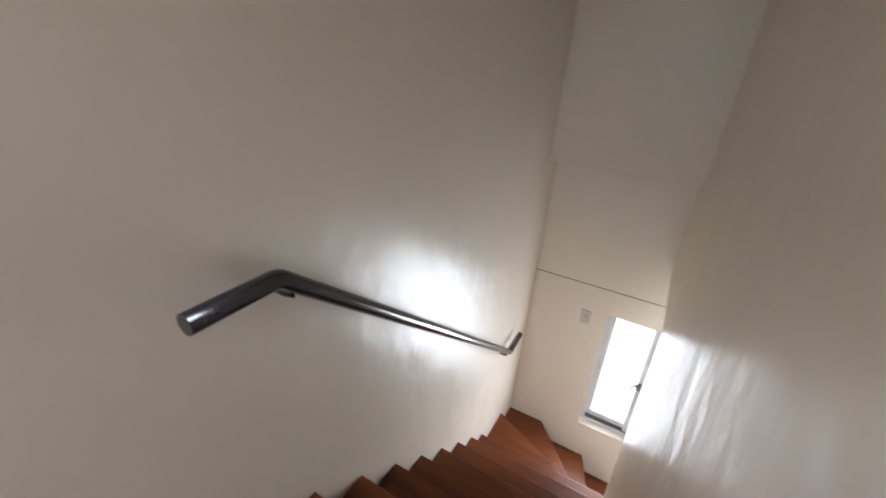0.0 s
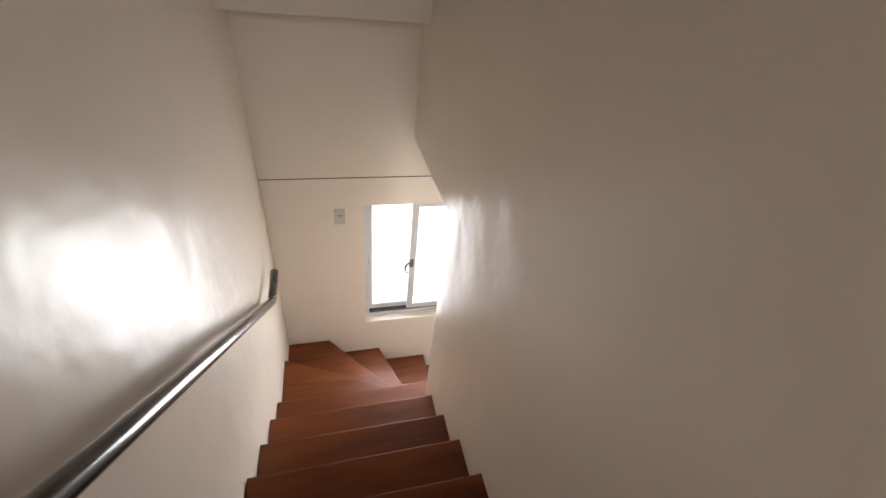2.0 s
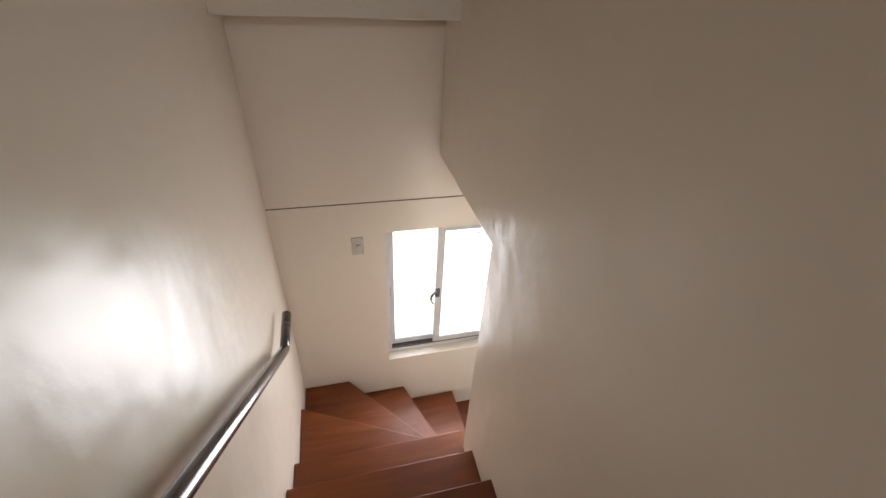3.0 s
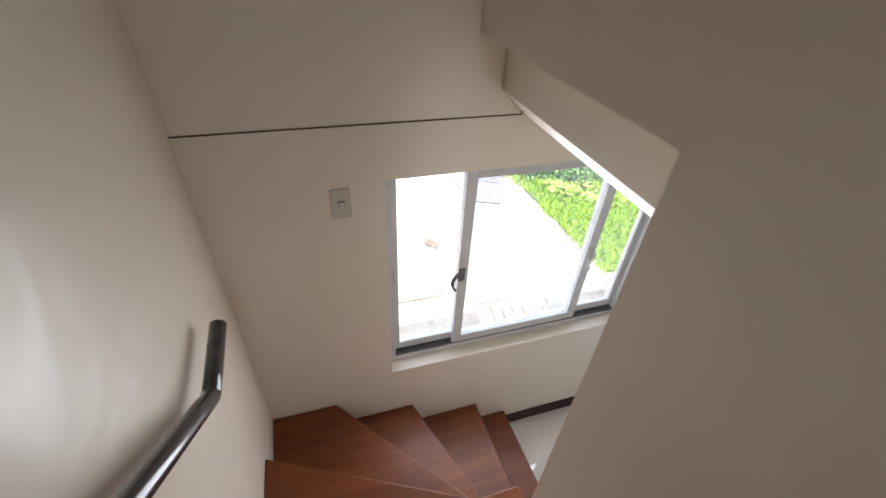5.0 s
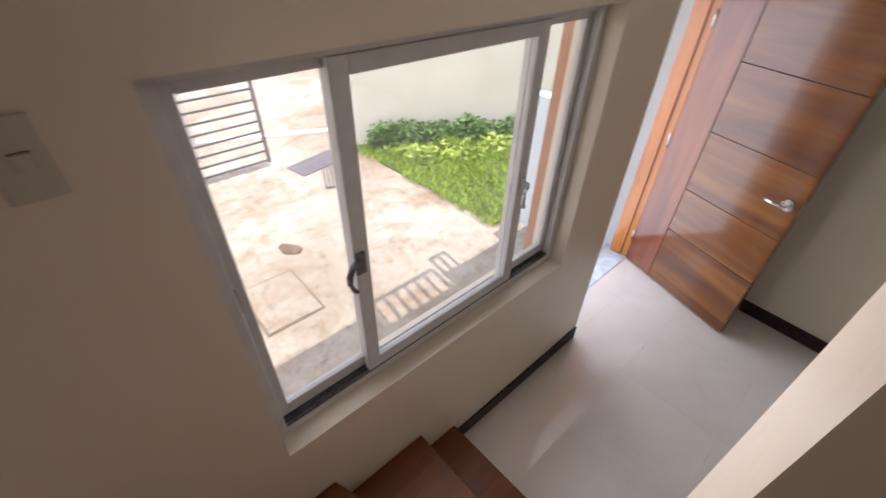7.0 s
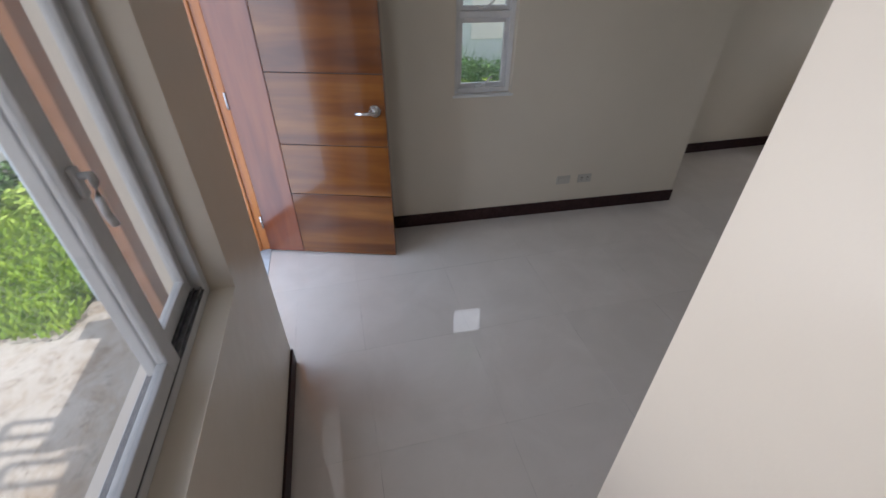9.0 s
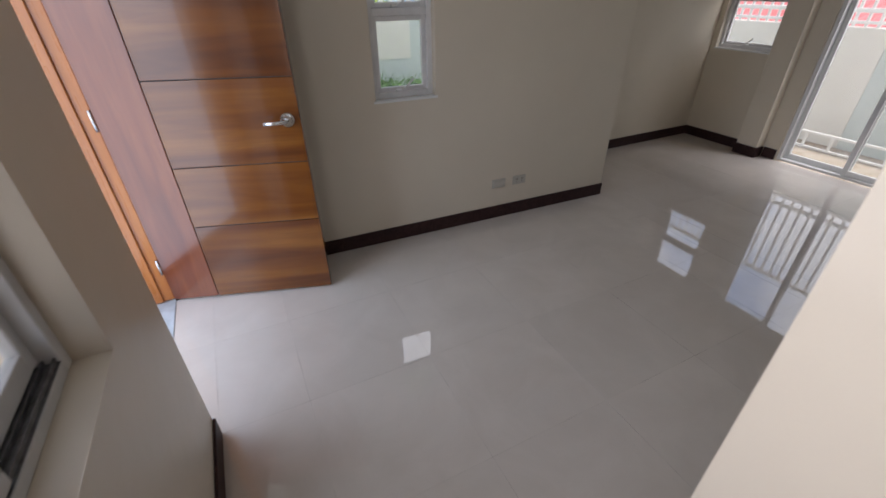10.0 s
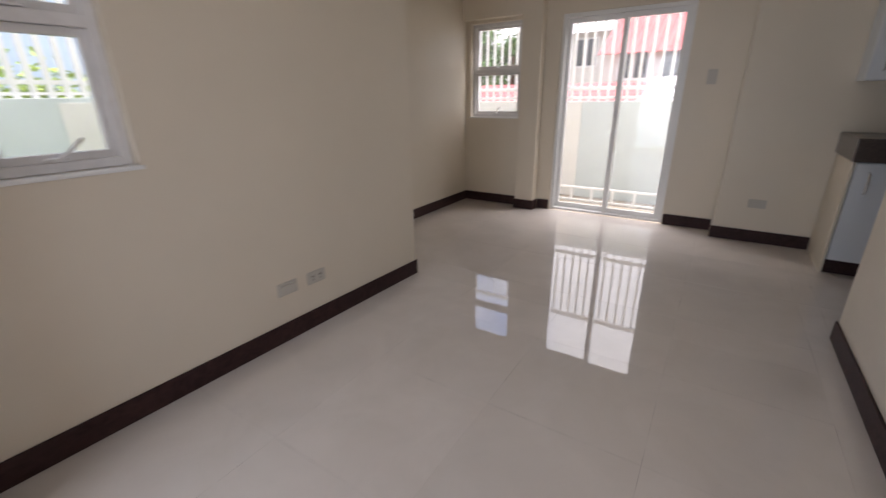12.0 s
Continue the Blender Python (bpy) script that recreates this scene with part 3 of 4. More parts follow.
skirt("baseboard_pier", RX + 0.0005, RX + 0.012, PE - 0.25, PE, 0, SKH)

# ---- awning windows ----
def awning_window(name, label, m, wide, high, mid):
    """A two-light awning window in its own x z plane, inside facing -y, lower left corner at the origin."""
    t = thing(name, label, "window", "", "structure")
    bm = bmesh.new()
    bars(bm, 0.001, wide - 0.001, 0.001, high - 0.001, 0.033, 0.045, 0.11)
    box(bm, 0.034, wide - 0.034, 0.045, 0.11, mid - 0.02, mid + 0.02, 0.003)
    part("window_frame", bm, ALU_LIGHT, t)
    for a, b in ((0.034, mid - 0.021), (mid + 0.021, high - 0.034)):
        bm = bmesh.new()
        bars(bm, 0.034, wide - 0.034, a, b, 0.027, 0.066, 0.096)
        s = part("sash", bm, ALU_LIGHT, t)
        pane(0.061, wide - 0.061, 0.08, a + 0.027, b - 0.027, s)
        bm = bmesh.new()
        c = wide * 0.47
        box(bm, c - 0.035, c + 0.035, 0.036, 0.066, a + 0.002, a + 0.014, 0.003)
        tube(bm, [(c, 0.04, a + 0.012), (c + 0.02, 0.028, a + 0.025), (c + 0.075, 0.026, a + 0.075)], 0.0065, 8)
        part("handle", bm, ALU_LIGHT, t)
    bm = bmesh.new()
    box(bm, -0.012, wide + 0.012, -0.012, 0.044, -0.014, 0.0005, 0.003)
    part("window_sill", bm, WHITE_METAL, t)
    t.matrix_basis = m
    return t


awning_window("window_2", "narrow grey aluminium two-light awning window in the side wall", SKEW @ pose(SX, AW[1], AW[2], 0, 0, -90), AW[1] - AW[0], AW[3] - AW[2], 0.475)
awning_window("window_3", "grey aluminium two-light awning window in the nook", pose(SM[1], BY, SM[2], 0, 0, 180), SM[1] - SM[0], SM[3] - SM[2], 0.49)

# ---- sliding door ----
sd = thing("sliding_door", "white aluminium framed two-panel glass sliding door", "door", "", "structure")
bm = bmesh.new()
bars(bm, SD[0] + 0.001, SD[1] - 0.001, 0.003, SD[3] - 0.001, 0.035, BY - 0.11, BY - 0.02, 0.025, 0.035)
part("door_frame", bm, WHITE_METAL, sd)
midx = 2.842
for a, b, y in ((SD[0] + 0.037, midx + 0.024, BY - 0.055), (midx - 0.024, SD[1] - 0.037, BY - 0.09)):
    bm = bmesh.new()
    bars(bm, a, b, 0.030, SD[3] - 0.038, 0.042, y - 0.014, y + 0.014, 0.05, 0.045)
    s = part("sash", bm, WHITE_METAL, sd)
    pane(a + 0.042, b - 0.042, y, 0.080, SD[3] - 0.083, s)
bm = bmesh.new()
box(bm, midx - 0.012, midx + 0.012, BY - 0.041, BY - 0.03, 1.0, 1.07, 0.003)
tube(bm, [(midx, BY - 0.03, 1.05), (midx, BY - 0.012, 1.05), (midx - 0.012, BY - 0.006, 1.03), (midx - 0.014, BY - 0.006, 0.985)], 0.006, 8)
part("handle", bm, ALU, sd)

# ---- outlets and switches ----
wall_plate("blank_outlet_plate", "cream plastic blank plate low on the side wall", "outlet plate", SKEW @ pose(SX, -2.10, 0.295, 0, 0, -90), 0.118, 0.072, [(0, 0, 0.095, 0.045, False)])
wall_plate("power_outlet", "cream plastic power outlet low on the side wall", "power outlet", SKEW @ pose(SX, -2.285, 0.295, 0, 0, -90), 0.118, 0.072,
           [(-0.03, 0.008, 0.004, 0.014, True), (-0.018, 0.008, 0.004, 0.014, True), (0.018, 0.008, 0.004, 0.014, True), (0.03, 0.008, 0.004, 0.014, True), (-0.024, -0.012, 0.006, 0.006, True), (0.024, -0.012, 0.006, 0.006, True)])
wall_plate("light_switch", "cream plastic light switch beside the sliding door", "light switch", pose(2.08, BY, 1.348, 0, 0, 180), 0.072, 0.12, [(0, 0, 0.03, 0.06, False)])
wall_plate("power_outlet", "cream plastic power outlet on the kitchen wall", "power outlet", pose(1.57, -5.20, 0.335, 0, 0, 180), 0.125, 0.072, [(-0.025, 0, 0.03, 0.03, False), (0.025, 0, 0.03, 0.03, False)])

# ---- kitchen ----
def cabinet(x0, x1, z0, z1, y0, y1, label, handle_top=True):
    c = thing("kitchen_cabinet", label, "cabinet", "kitchen cabinets", at=(x0, y0, z0))
    local(c, box_part("body", LAMINATE, c, x0, x1, y0, y1 - 0.022, z0, z1, bevel=0.002))
    d = local(c, box_part("door", LAMINATE, c, x0 + 0.003, x1 - 0.003, y1 - 0.020, y1, z0 + 0.004, z1 - 0.004, bevel=0.002))
    bm = bmesh.new()
    hx, a, b = x1 - 0.075, (z1 - 0.20, z1 - 0.06) if handle_top else (z0 + 0.06, z0 + 0.20)[0:2], None
    a, b = a
    tube(bm, [(hx, y1 - 0.001, a), (hx, y1 + 0.028, a + 0.004), (hx, y1 + 0.028, b - 0.004), (hx, y1 - 0.001, b)], 0.006, 8)
    h = part("handle", bm, CHROME, d)
    return c


KX = 1.15
for k in range(2):
    cabinet(KX - 0.56 * (k + 1), KX - 0.56 * k - 0.002, 0.10, 0.780, -5.198, -4.66, "white laminate base cabinet with a bar handle under the counter")
bm = bmesh.new()
box(bm, 0.02, KX + 0.0, -5.198, -4.685, 0, 0.098)
structure("baseboard_cabinet", bm, SKIRT, "dark brown tile plinth under the kitchen cabinets", "baseboard")
bm = bmesh.new()
box(bm, KX + 0.002, KX + 0.02, -5.187, -4.66, 0, 0.782, 0.002)
tagged(part("side_panel", bm, WALL_ROOM), "cream end panel of the kitchen counter", "panel")
bm = bmesh.new()
box(bm, 0.005, 1.182, -5.198, -4.63, 0.784, 0.935, 0.012)
tagged(part("countertop", bm, GRANITE), "polished brown granite kitchen countertop with thick front edge", "countertop")
for k in range(2):
    cabinet(1.187 - 0.58 * (k + 1), 1.187 - 0.58 * k - 0.002, 1.285, 2.1, -5.198, -4.93, "white laminate wall cabinet above the counter", False)

# ---- front yard ----
bm = bmesh.new()
bmesh.ops.create_grid(bm, x_segments=4, y_segments=4, size=900, matrix=Matrix.Translation((0, 0, GZ)))
structure("ground", bm, CONCRETE, "sunlit worn concrete yard with stains", "ground")
bm = bmesh.new()
prism(bm, [(3.50, 1.55), (3.38, 3.45), (3.45, 4.12), (8.68, 1.78), (8.68, -5.2), (3.90, -5.2), (3.90, 1.50)], "z", GZ - 0.05, GZ + 0.03)
structure("lawn_soil", bm, SOIL, "green soil bed under the lawn", "ground")


def blades(name, label, mat, count, area, height, width, keep=lambda x, y: True, seed=1, lean=0.5):
    """Many small upright leaves as one mesh of single bent blades."""
    rnd = random.Random(seed)
    verts, faces = [], []
    while len(faces) < count * 2:
        x, y = rnd.uniform(area[0], area[1]), rnd.uniform(area[2], area[3])
        if not keep(x, y):
            continue
        h = height * rnd.uniform(0.5, 1.25) * (0.75 + 0.5 * noise.noise((x * 1.7, y * 1.7, seed)))
        a = rnd.uniform(0, 2 * math.pi)
        ux, uy = math.cos(a) * width * rnd.uniform(0.6, 1.3), math.sin(a) * width
        lx, ly = rnd.uniform(-lean, lean) * h, rnd.uniform(-lean, lean) * h
        z = GZ + 0.03
        i = len(verts)
        verts += [(x - ux, y - uy, z), (x + ux, y + uy, z), (x + ux * 0.8 + lx * 0.5, y + uy * 0.8 + ly * 0.5, z + h * 0.62), (x - ux * 0.8 + lx * 0.5, y - uy * 0.8 + ly * 0.5, z + h * 0.62), (x + lx * 1.3, y + ly * 1.3, z + h)]
        faces += [(i, i + 1, i + 2, i + 3), (i + 3, i + 2, i + 4)]
    me = bpy.data.meshes.new(name)
    me.from_pydata(verts, [], faces)
    me.materials.append(mat)
    return tagged(new(name, me), label, "grass", "", "stuff")


def front_line(x):
    return 4.15 - 0.45 * (x - 3.45)


def in_lawn(x, y):
    left = 3.50 - 0.063 * (y - 1.55) if y > 1.5 else 3.92
    left += 0.14 * noise.noise((x * 1.3, y * 2.1, 4.0)) - 0.06
    return left < x < 8.62 and y < front_line(x) - 0.12


blades("lawn_grass", "bright green sunlit lawn grass", GRASS, 78000, (3.2, 8.65, -5.0, 4.1), 0.085, 0.011, in_lawn, 3)


def leafy(name, label, mat, centres, leaves, leaf, seed, category="shrub"):
    """A clump of many small leaf blades scattered in uneven heaps (x, y, z, rx, ry, rz)."""
    rnd = random.Random(seed)
    verts, faces = [], []
    for cx, cy, cz, rx, ry, rz in centres:
        for _ in range(leaves):
            d = Vector((rnd.gauss(0, 1), rnd.gauss(0, 1), rnd.gauss(0, 1))).normalized() * rnd.uniform(0.35, 1.05)
            p = Vector((cx + d.x * rx, cy + d.y * ry, max(GZ + 0.03, cz + d.z * rz)))
            u = Vector((rnd.gauss(0, 1), rnd.gauss(0, 1), rnd.gauss(0, 0.6))).normalized()
            w = u.cross(Vector((rnd.gauss(0, 1), rnd.gauss(0, 1), rnd.gauss(0, 1)))).normalized()
            s = leaf * rnd.uniform(0.6, 1.3)
            i = len(verts)
            verts += [p - u * s, p + w * s * 0.45, p + u * s, p - w * s * 0.45]
            faces.append((i, i + 1, i + 2, i + 3))
    me = bpy.data.meshes.new(name)
    me.from_pydata([tuple(v) for v in verts], [], faces)
    me.materials.append(mat)
    return new(name, me)


rnd = random.Random(5)
heaps = []
for k in range(26):
    x = 3.62 + 0.2 * k
    heaps.append((x + rnd.uniform(-0.05, 0.05), front_line(x) - 0.24 + rnd.uniform(-0.07, 0.06), GZ + 0.13 + rnd.uniform(-0.05, 0.07), 0.22, 0.18, 0.23))
heaps += [(8.45 + rnd.uniform(-0.08, 0.08), 1.6 - 0.24 * k, GZ + 0.2 + rnd.uniform(-0.08, 0.1), 0.2, 0.24, 0.3) for k in range(27)]
tagged(leafy("hedge", "dark green low hedge along the boundary wall", HEDGE, heaps, 430, 0.045, 7), "dark green low hedge along the boundary wall", "hedge", "", "stuff")
rnd = random.Random(9)
heaps = []
for k in range(34):
    x = rnd.uniform(3.75, 6.6)
    heaps.append((x, front_line(x) - rnd.uniform(0.45, 0.95), GZ + 0.08, 0.13, 0.13, 0.12))
heaps += [(rnd.uniform(7.8, 8.3), rnd.uniform(-4.4, 1.3), GZ + 0.12, 0.15, 0.17, 0.18) for k in range(24)]
tagged(leafy("weeds", "light green leafy weeds in the lawn", WEED, heaps, 130, 0.04, 8), "light green leafy weeds in the lawn", "weeds", "", "stuff")
blades("tall_grass", "tall thin grass stalks before the side boundary wall", HEDGE, 1500, (8.2, 8.6, -4.6, 0.4), 0.72, 0.006, lambda x, y: True, 21, 0.35)

# boundary walls
bm = bmesh.new()
prism(bm, [(3.46, front_line(3.46)), (9.2, front_line(9.2)), (9.2, front_line(9.2) + 0.17), (3.46, front_line(3.46) + 0.17)], "z", GZ, 2.0)
structure("boundary_wall_front", bm, OUTWALL, "white rendered boundary wall behind the hedge", "wall")
bm = bmesh.new()
box(bm, 8.70, 8.85, -7.5, 1.70, GZ, 1.258, 0.006)
structure("boundary_wall_side", bm, LIMEWALL, "pale greenish-white rendered boundary wall beside the lawn", "wall")
# Thin panel whose paler colour stands for sunlight on this wall.
bm = bmesh.new()
box(bm, 8.690, 8.6995, PANEL[0], PANEL[1], PANEL[2], PANEL[3], 0.003)
structure("wall_patch", bm, OUTWALL, "paler panel on the side boundary wall in place of a sunlit patch", "plaster patch")
bm = bmesh.new()
box(bm, 8.68, 8.87, PILLAR - 0.5, PILLAR, 1.26, 2.6, 0.006)
structure("boundary_pillar", bm, OUTWALL, "white rendered pillar at the end of the railing", "pillar")
# Wall in two colours: the bright strip's light is in its paler render.
bm = bmesh.new()
box(bm, 3.74, 8.85, -7.65, -7.502, GZ, 1.118, 0.006)
structure("boundary_wall_corner", bm, OUTWALL, "rendered stretch of the boundary wall behind the house, its sunlight put into a paler colour", "wall")
bm = bmesh.new()
box(bm, -3.0, 3.738, -7.65, -7.502, GZ, 1.118, 0.006)
structure("boundary_wall_back", bm, LIMEWALL, "pale greenish-white rendered boundary wall behind the house", "wall")


def railing(name, label, a, b, z0, z1, pitch, r, mat):
    """An upright-bar railing from a to b with two rails at the foot and one on top."""
    t = thing(name, label, "railing", at=(a[0], a[1], z0))
    A, B = Vector((a[0], a[1], 0)), Vector((b[0], b[1], 0))
    d = (B - A).normalized()
    n = int((B - A).length / pitch)
    turn = math.degrees(math.atan2(d.y, d.x))
    for z, h in ((z0 + 0.03, 0.035), (z0 + 0.15, 0.05), (z1 - 0.05, 0.05)):
        bm = bmesh.new()
        box(bm, 0, (B - A).length, -0.022, 0.022, z - z0, z - z0 + h, 0.004)
        ob = part("rail", bm, mat, t)
    bm = bmesh.new()
    box(bm, -r, r, -r, r, 0.0, z1 - z0 - 0.052, 0.003)
    bar = mesh_of("baluster", bm, mat)
    for k in range(n + 1):
        ob = new("baluster", bar)
        ob.parent = t
        ob.location = ((B - A).length * k / n, 0.0, 0.0)
    t.matrix_basis = pose(a[0], a[1], z0, 0, 0, turn)
    return t


railing("railing", "white steel railing on top of the back boundary wall", (6.4, -7.575), (-0.5, -7.575), 1.12, 2.48, 0.13, 0.015, WHITE_METAL)
railing("railing", "white steel railing on top of the side boundary wall", (8.775, 1.5), (8.775, PILLAR + 0.02), 1.26, 2.6, 0.16, 0.03, WHITE_METAL)
# low white frame at the foot of the back wall
lf = thing("low_frame", "low white steel frame standing at the foot of the wall", "frame", at=(2.0, -7.2, GZ))
for z in (0.0, 0.19):
    local(lf, box_part("rail", WHITE_METAL, lf, 1.6, 4.6, -7.215, -7.185, GZ + z, GZ + z + 0.03))
for k in range(11):
    x = 1.6 + 0.297 * k
    local(lf, box_part("upright", WHITE_METAL, lf, x, x + 0.03, -7.213, -7.187, GZ + 0.031, GZ + 0.189, bevel=0))

# gate, manhole cover, dark sheet and grille laid in place of a shadow
gate = thing("metal_gate", "open grey steel gate with horizontal bars", "gate", at=(2.24, 4.34, GZ))
for x0, x1, z0, z1 in ((2.215, 2.255, GZ + 0.06, 0.82), (0.55, 0.59, GZ + 0.0, 0.82)):
    local(gate, box_part("stile", GATE_SHADOW_GREY, gate, x0, x1, 4.32, 4.36, z0, z1))
for k in range(9):
    z = GZ + 0.08 + k * 0.128
    local(gate, box_part("bar", GATE_SHADOW_GREY, gate, 0.592, 2.213, 4.328, 4.352, z, z + 0.024, bevel=0.002))
bm = bmesh.new()
box(bm, 1.0, 1.62, 5.0, 5.25, GZ, 1.9, 0.01)
tagged(part("gate_pillar", bm, OUTWALL), "white rendered gate pillar behind the gate", "pillar", "", "structure")
mh = thing("manhole_cover", "square pale concrete manhole cover set in the yard", "manhole cover", at=(1.25, 1.95, GZ))
local(mh, box_part("rim", JOINT_DIRT, mh, 1.012, 1.508, 1.642, 2.278, GZ - 0.04, GZ + 0.006))
local(mh, box_part("lid", CONCRETE, mh, 1.03, 1.49, 1.66, 2.26, GZ - 0.03, GZ + 0.014, bevel=0.006, label="pale concrete lid"))
# Cast shadow on the yard, put in as a flat dark sheet and bars.
pl = tagged(box_part("steel_sheet", GATE_SHADOW_GREY, None, -0.54, 0.54, -0.18, 0.18, 0.0, 0.014), "dark grey sheet lying on the concrete in place of a cast shadow", "panel")
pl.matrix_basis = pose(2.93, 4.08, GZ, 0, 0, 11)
gr = thing("shadow_grille", "dark grey grille lying on the concrete in place of a barred shadow", "grille")
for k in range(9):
    box_part("bar", GATE_SHADOW_GREY, gr, -0.2 + 0.045 * k, -0.18 + 0.045 * k, -0.3, 0.3, 0.0, 0.02, bevel=0)
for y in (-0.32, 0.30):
    box_part("rail", GATE_SHADOW_GREY, gr, -0.2, 0.2, y, y + 0.02, 0.0, 0.02, bevel=0)
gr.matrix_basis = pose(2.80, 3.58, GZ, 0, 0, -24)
# Flattened brown lumps, put where the concrete has a dark stain.
bm = bmesh.new()
for k, (u, v, s) in enumerate(((0, 0, 0.07), (0.05, -0.05, 0.06), (-0.02, 0.06, 0.05))):
    bmesh.ops.create_icosphere(bm, subdivisions=2, radius=s, matrix=Matrix.Translation((u, v, 0.012)) @ Matrix.Diagonal((1, 1.2, 0.28, 1)))
lv = tagged(part("dry_leaf_pile", bm, BARK), "small flat brown lumps in place of a dark stain on the concrete", "leaves")
lv.location = (1.62, 2.56, GZ)
# street kerb
bm = bmesh.new()
prism(bm, [(-3.0, 7.70), (3.49, 4.75), (3.55, 4.85), (-2.95, 7.82)], "z", GZ - 0.02, GZ + 0.035)
structure("street_kerb", bm, OUTWALL, "pale low kerb between yard and street", "kerb")

# porch
bm = bmesh.new()
box(bm, 3.30, 3.47, 0.86, 1.02, GZ, 2.42, 0.008)
structure("porch_post", bm, BROWN_POST, "orange-brown painted porch post", "post")
bm = bmesh.new()
box(bm, 1.10, 2.28, 0.202, 0.36, 0.46, 0.54, 0.01)
structure("window_ledge", bm, MAROON, "maroon painted cement ledge under the window outside", "ledge")
bm = bmesh.new()
box(bm, 2.40, 3.86, 0.43, 0.85, GZ, -0.08, 0.006)
structure("porch_step", bm, LIMEWALL, "pale cement porch step outside the front door", "step")
tagged(box_part("doormat", MAT, None, 3.05, 3.58, 0.445, 0.75, -0.079, -0.06), "dark blue rubber doormat outside the front door", "doormat")
# Unseen slab, grilles and canopy, shaped so their shadows fall on the yard.
bm = bmesh.new()
prism(bm, [(-0.90, 0.203), (2.46, 0.203), (2.46, 0.74), (2.34, 0.60), (1.72, 0.60), (1.72, 0.88), (-0.90, 0.88)], "z", 2.44, 2.58)
structure("balcony_slab", bm, OUTWALL, "unseen white rendered balcony slab above the front window, shaped to shade the yard", "balcony")
railing("railing", "unseen tall white steel grille above the porch, sized for its barred shadow", (1.73, 0.62), (2.40, 0.62), 2.58, 4.72, 0.107, 0.016, WHITE_METAL)
railing("railing", "unseen short white steel grille, added for a small barred shadow", (2.49, 0.80), (2.67, 0.80), 2.58, 4.35, 0.09, 0.016, WHITE_METAL)
bm = bmesh.new()
box(bm, 2.47, 3.96, 0.203, 0.85, 2.44, 2.58, 0.006)
structure("door_canopy", bm, OUTWALL, "unseen white rendered canopy over the front door, added to shade the porch", "canopy")

bm = bmesh.new()
box(bm, 3.74, 3.88, 0.205, 1.0, GZ, 2.43, 0.006)
box(bm, 3.74, 3.88, 1.002, 1.48, GZ, 1.07, 0.006)
structure("porch_side_wall", bm, BLUEWALL, "pale blue rendered low side wall of the porch", "wall")
# Added slab, out of view, that keeps direct sun off the room floor.
bm = bmesh.new()
box(bm, 1.9, 4.9, -6.45, BY - 0.185, 3.10, 3.22, 0.006)
structure("back_canopy", bm, OUTWALL, "unseen white slab over the sliding door, added to block the sun", "canopy")

# neighbours behind the house
def gable_house(label, x0, x1, y0, y1, eave, ridge, roof_mat, windows=(), base=GZ, wall_mat=None):
    h = thing("house", label, "house", at=((x0 + x1) / 2, y1, base))
    bm = bmesh.new()
    ym = (y0 + y1) / 2
    prism(bm, [(y0, base), (y1, base), (y1, eave), (ym, ridge - 0.06), (y0, eave)], "x", x0, x1)
    local(h, part("wall", bm, wall_mat or OUTWALL, h))
    bm = bmesh.new()
    o = 0.45
    dz = (ridge - eave) / (ym - y0)
    n = int((x1 - x0 + 0.6) / 0.19)
    for k in range(n):
        a = x0 - 0.3 + 0.19 * k
        for s in (-1, 1):
            ye = ym + s * (ym - y0 + o)
            ze = ridge - dz * (ym - y0 + o)
            v = [bm.verts.new((a + u, yy, zz + w)) for u, w in ((0, 0.0), (0.06, 0.035), (0.13, 0.035), (0.19, 0.0)) for yy, zz in ((ym, ridge), (ye, ze))]
            for q in range(3):
                bm.faces.new((v[2 * q], v[2 * q + 1], v[2 * q + 3], v[2 * q + 2]))
    bmesh.ops.recalc_face_normals(bm, faces=bm.faces[:])
    bmesh.ops.solidify(bm, geom=bm.faces[:], thickness=0.02)
    local(h, part("roof", bm, roof_mat, h))
    for wx, wz, ww, wh in windows:
        bm = bmesh.new()
        bars(bm, wx, wx + ww, wz, wz + wh, 0.07, y1 + 0.001, y1 + 0.06)
        box(bm, wx + ww / 2 - 0.03, wx + ww / 2 + 0.03, y1 + 0.001, y1 + 0.055, wz + 0.07, wz + wh - 0.07)
        f = local(h, part("window", bm, WHITE_METAL, h))
        bm = bmesh.new()
        box(bm, wx + 0.07, wx + ww - 0.07, y1 + 0.004, y1 + 0.02, wz + 0.07, wz + wh - 0.07)
        local(h, part("pane", bm, DARK_GLASS, h, "dark window glass"))
    return h


gable_house("low neighbouring house with a red sheet roof", 3.6, 9.5, -13.5, -9.3, 0.85, 1.42, RED_ROOF)
gable_house("low neighbouring shed with a pale sheet roof", -1.5, 3.2, -13.0, -9.3, 0.95, 1.5, GREY_ROOF)
gable_house("cream neighbouring house with red sheet roof and dark window", 3.0, 5.6, -20.5, -16.5, 2.6, 3.7, RED_ROOF, [(4.2, 1.6, 1.0, 1.0), (3.2, 1.6, 0.7, 1.0)])
gable_house("white neighbouring house with a pale roof", 5.9, 8.8, -24, -19.5, 3.6, 4.6, GREY_ROOF, [(6.6, 2.2, 0.9, 1.1)])


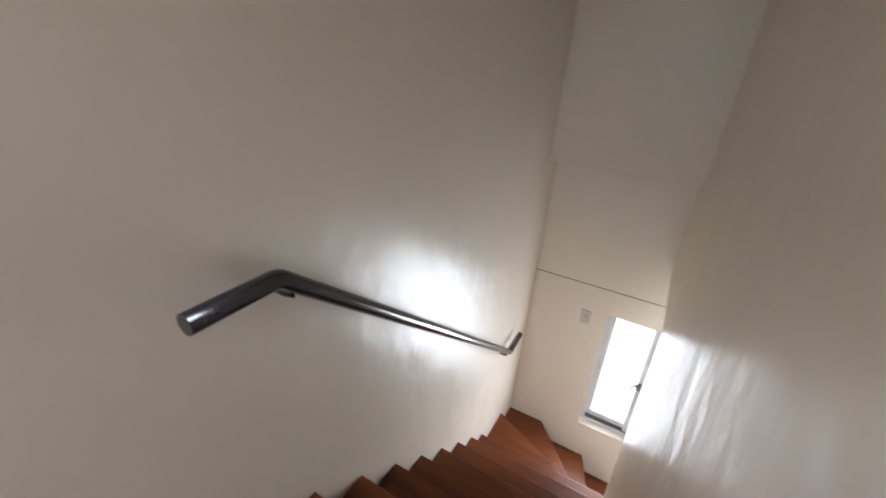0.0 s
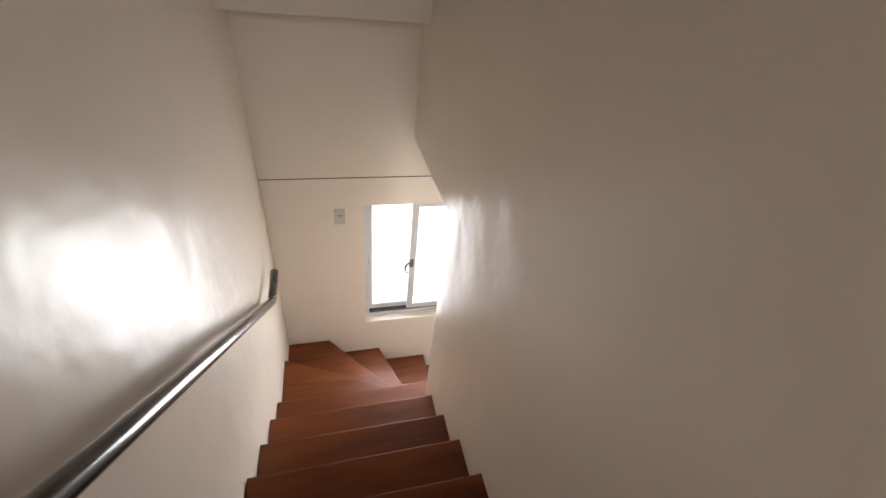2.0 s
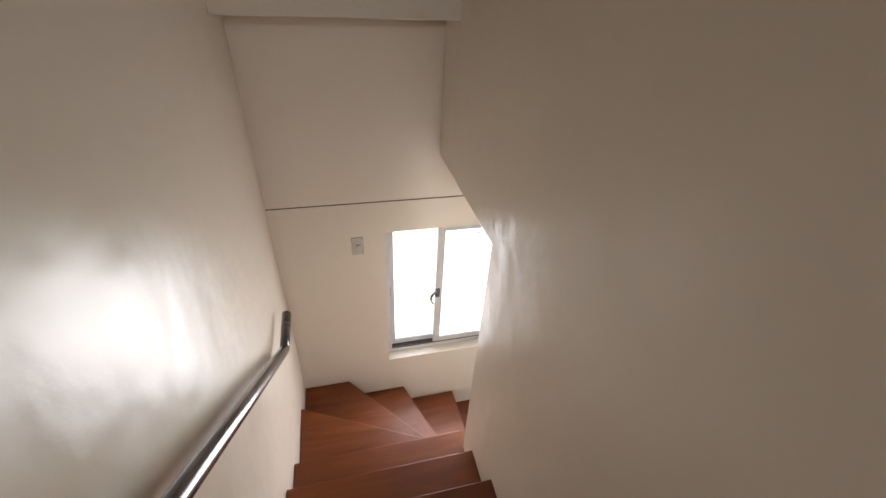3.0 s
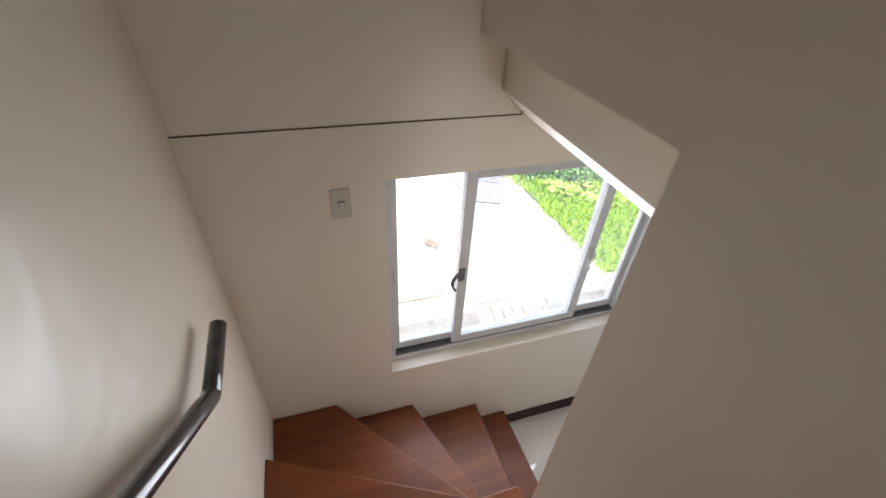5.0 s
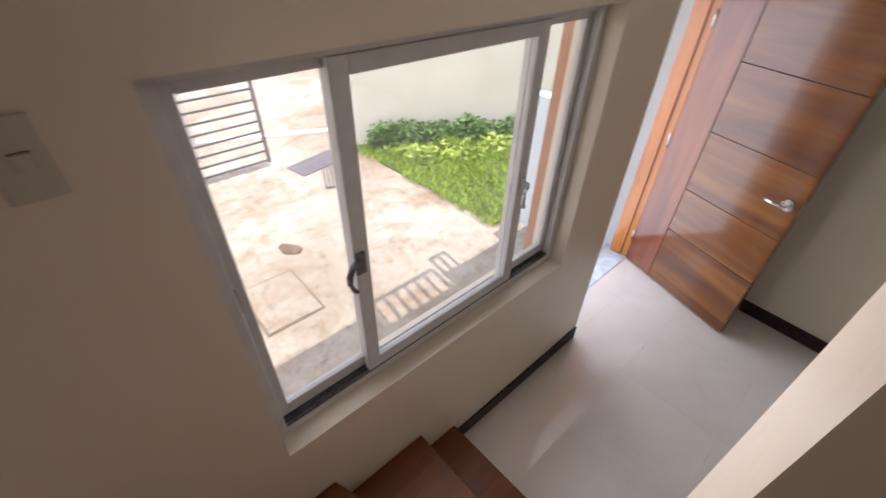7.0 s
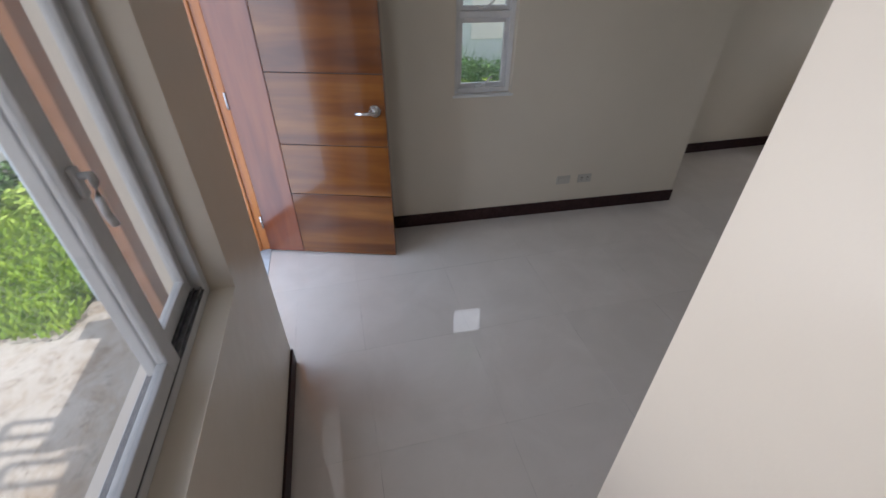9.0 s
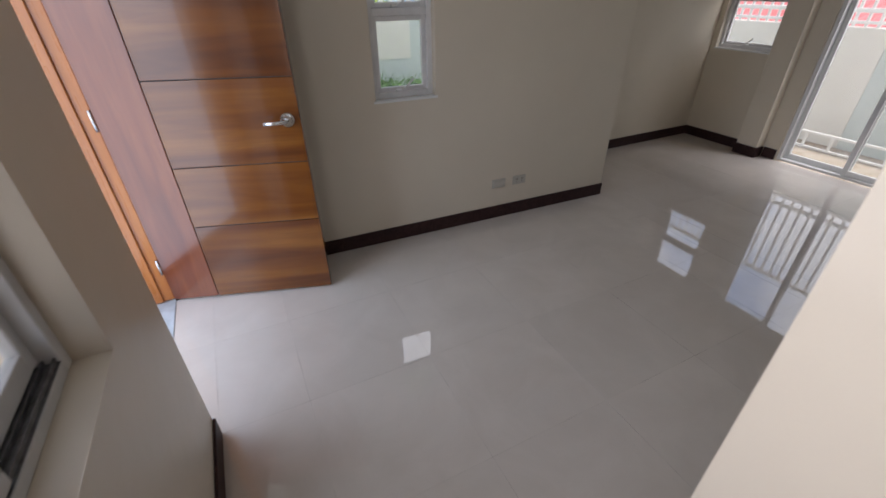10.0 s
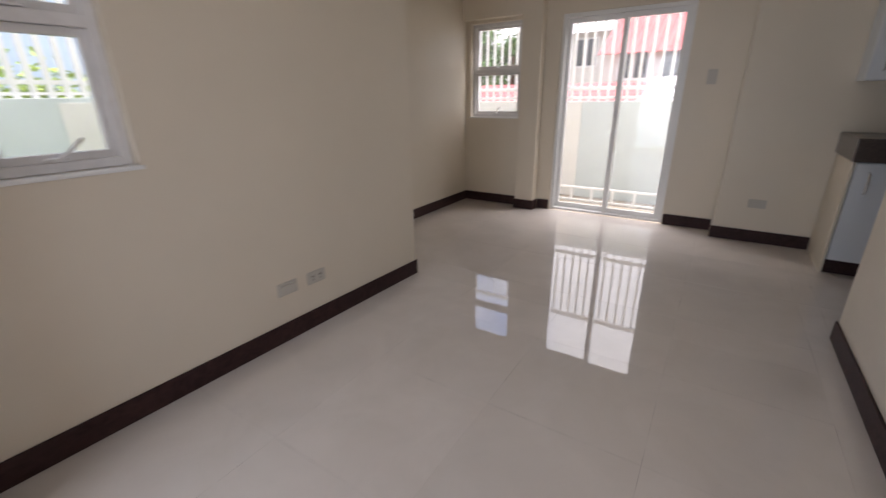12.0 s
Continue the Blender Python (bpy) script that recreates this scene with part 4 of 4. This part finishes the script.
def far_block(x0, x1, y0, y1, z1):
    b = thing("apartment_building", "distant grey-brown apartment tower with rows of windows", "building", at=((x0 + x1) / 2, y1, GZ))
    bm = bmesh.new()
    box(bm, x0, x1, y0, y1, GZ, z1)
    local(b, part("wall", bm, BROWN_POST, b))
    for i in range(4):
        for j in range(9):
            bm = bmesh.new()
            wx, wz = x0 + 0.9 + i * (x1 - x0 - 1) / 4, 2 + j * 2.6
            box(bm, wx, wx + 1.3, y1 - 0.1, y1 + 0.02, wz, wz + 1.3)
            local(b, part("window", bm, DARK_GLASS, b))
    return b


far_block(27, 37, -95, -85, 12)


def tree(x, y, h, r, seed):
    rnd = random.Random(seed)
    t = thing("tree", "green leafy tree behind the boundary wall", "tree", "trees behind the wall", at=(x, y, GZ))
    bm = bmesh.new()
    tube(bm, [(x, y, GZ), (x + 0.1, y, GZ + h * 0.35), (x, y + 0.1, GZ + h * 0.6)], 0.13, 8)
    for k in range(5):
        a = k * 1.26 + rnd.random()
        tube(bm, [(x, y, GZ + h * 0.45), (x + math.cos(a) * r * 0.4, y + math.sin(a) * r * 0.4, GZ + h * 0.62), (x + math.cos(a) * r * 0.7, y + math.sin(a) * r * 0.7, GZ + h * 0.8)], 0.05, 6)
    local(t, part("trunk", bm, BARK, t))
    cs = [(x + rnd.gauss(0, r * 0.45), y + rnd.gauss(0, r * 0.45), GZ + h * rnd.uniform(0.5, 0.95), r * 0.4, r * 0.4, r * 0.3) for _ in range(14)]
    c = leafy("crown", "", HEDGE, cs, 260, 0.10, seed)
    c.parent = t
    local(t, c)
    return t


tree(10.5, -17, 4.0, 1.6, 11)
tree(8.6, -16, 3.4, 1.3, 12)
gable_house("pale blue neighbouring house beyond the side wall", 12.2, 17.0, -12.0, 4.0, 5.4, 6.6, GREY_ROOF, wall_mat=BLUEHOUSE)
heaps = [(9.9 + 0.1 * k, -3.4 + 0.2 * k, 1.0 + 0.12 * (k % 3), 0.4, 0.4, 0.4) for k in range(5)]
tagged(leafy("bush", "light green bush beyond the side boundary wall", WEED, [(x, y, z - 0.1, a, b, c + 0.45) for x, y, z, a, b, c in heaps], 300, 0.07, 17), "light green bush beyond the side boundary wall", "bush")
tree(12.5, -18, 4.6, 1.8, 15)

# ---- floor: grout bed and polished tiles ----
bm = bmesh.new()
prism(bm, [(0.0, BY), (NX, BY), (NX, SE), (SX + 0.15, SE), (SX + 0.15, 0.0), (3.66, 0.0), (3.66, 0.20), (2.56, 0.20), (2.56, 0.0), (0.0, 0.0)], "z", GZ + 0.01, -0.0009)
floor = structure("floor", bm, GROUT, "polished cream porcelain tile floor", "floor")
TX, TY, TS, TG = 2.559, -0.379, 0.603, 0.0006
meshes = {}


def tile(x0, x1, y0, y1):
    key = (round(x1 - x0, 3), round(y1 - y0, 3))
    if key not in meshes:
        bm = bmesh.new()
        box(bm, 0, x1 - x0, 0, y1 - y0, -0.0008, 0.0, 0.0)
        top = [e for e in bm.edges if all(v.co.z > -0.001 for v in e.verts)]
        bmesh.ops.bevel(bm, geom=top, offset=0.0004, segments=1, affect="EDGES")
        meshes[key] = mesh_of("tile", bm, TILE)
    ob = new("tile", meshes[key])
    ob.parent = floor
    ob.location = (x0, y0, 0.0)


def lay(ax0, ax1, ay0, ay1):
    for i in range(-6, 6):
        for j in range(-10, 3):
            x0, x1 = max(ax0, TX + i * TS) + TG, min(ax1, TX + (i + 1) * TS) - TG
            y0, y1 = max(ay0, TY + j * TS) + TG, min(ay1, TY + (j + 1) * TS) - TG
            if x1 - x0 > 0.02 and y1 - y0 > 0.02:
                tile(x0, x1, y0, y1)


lay(RB, SX + 0.149, SE, 0.0)
lay(2.56, 3.66, 0.0, 0.20)
lay(RB, NX, BY, SE)
lay(0.0, RB, BY, PB)
lay(0.6, RB, -0.9, 0.0)
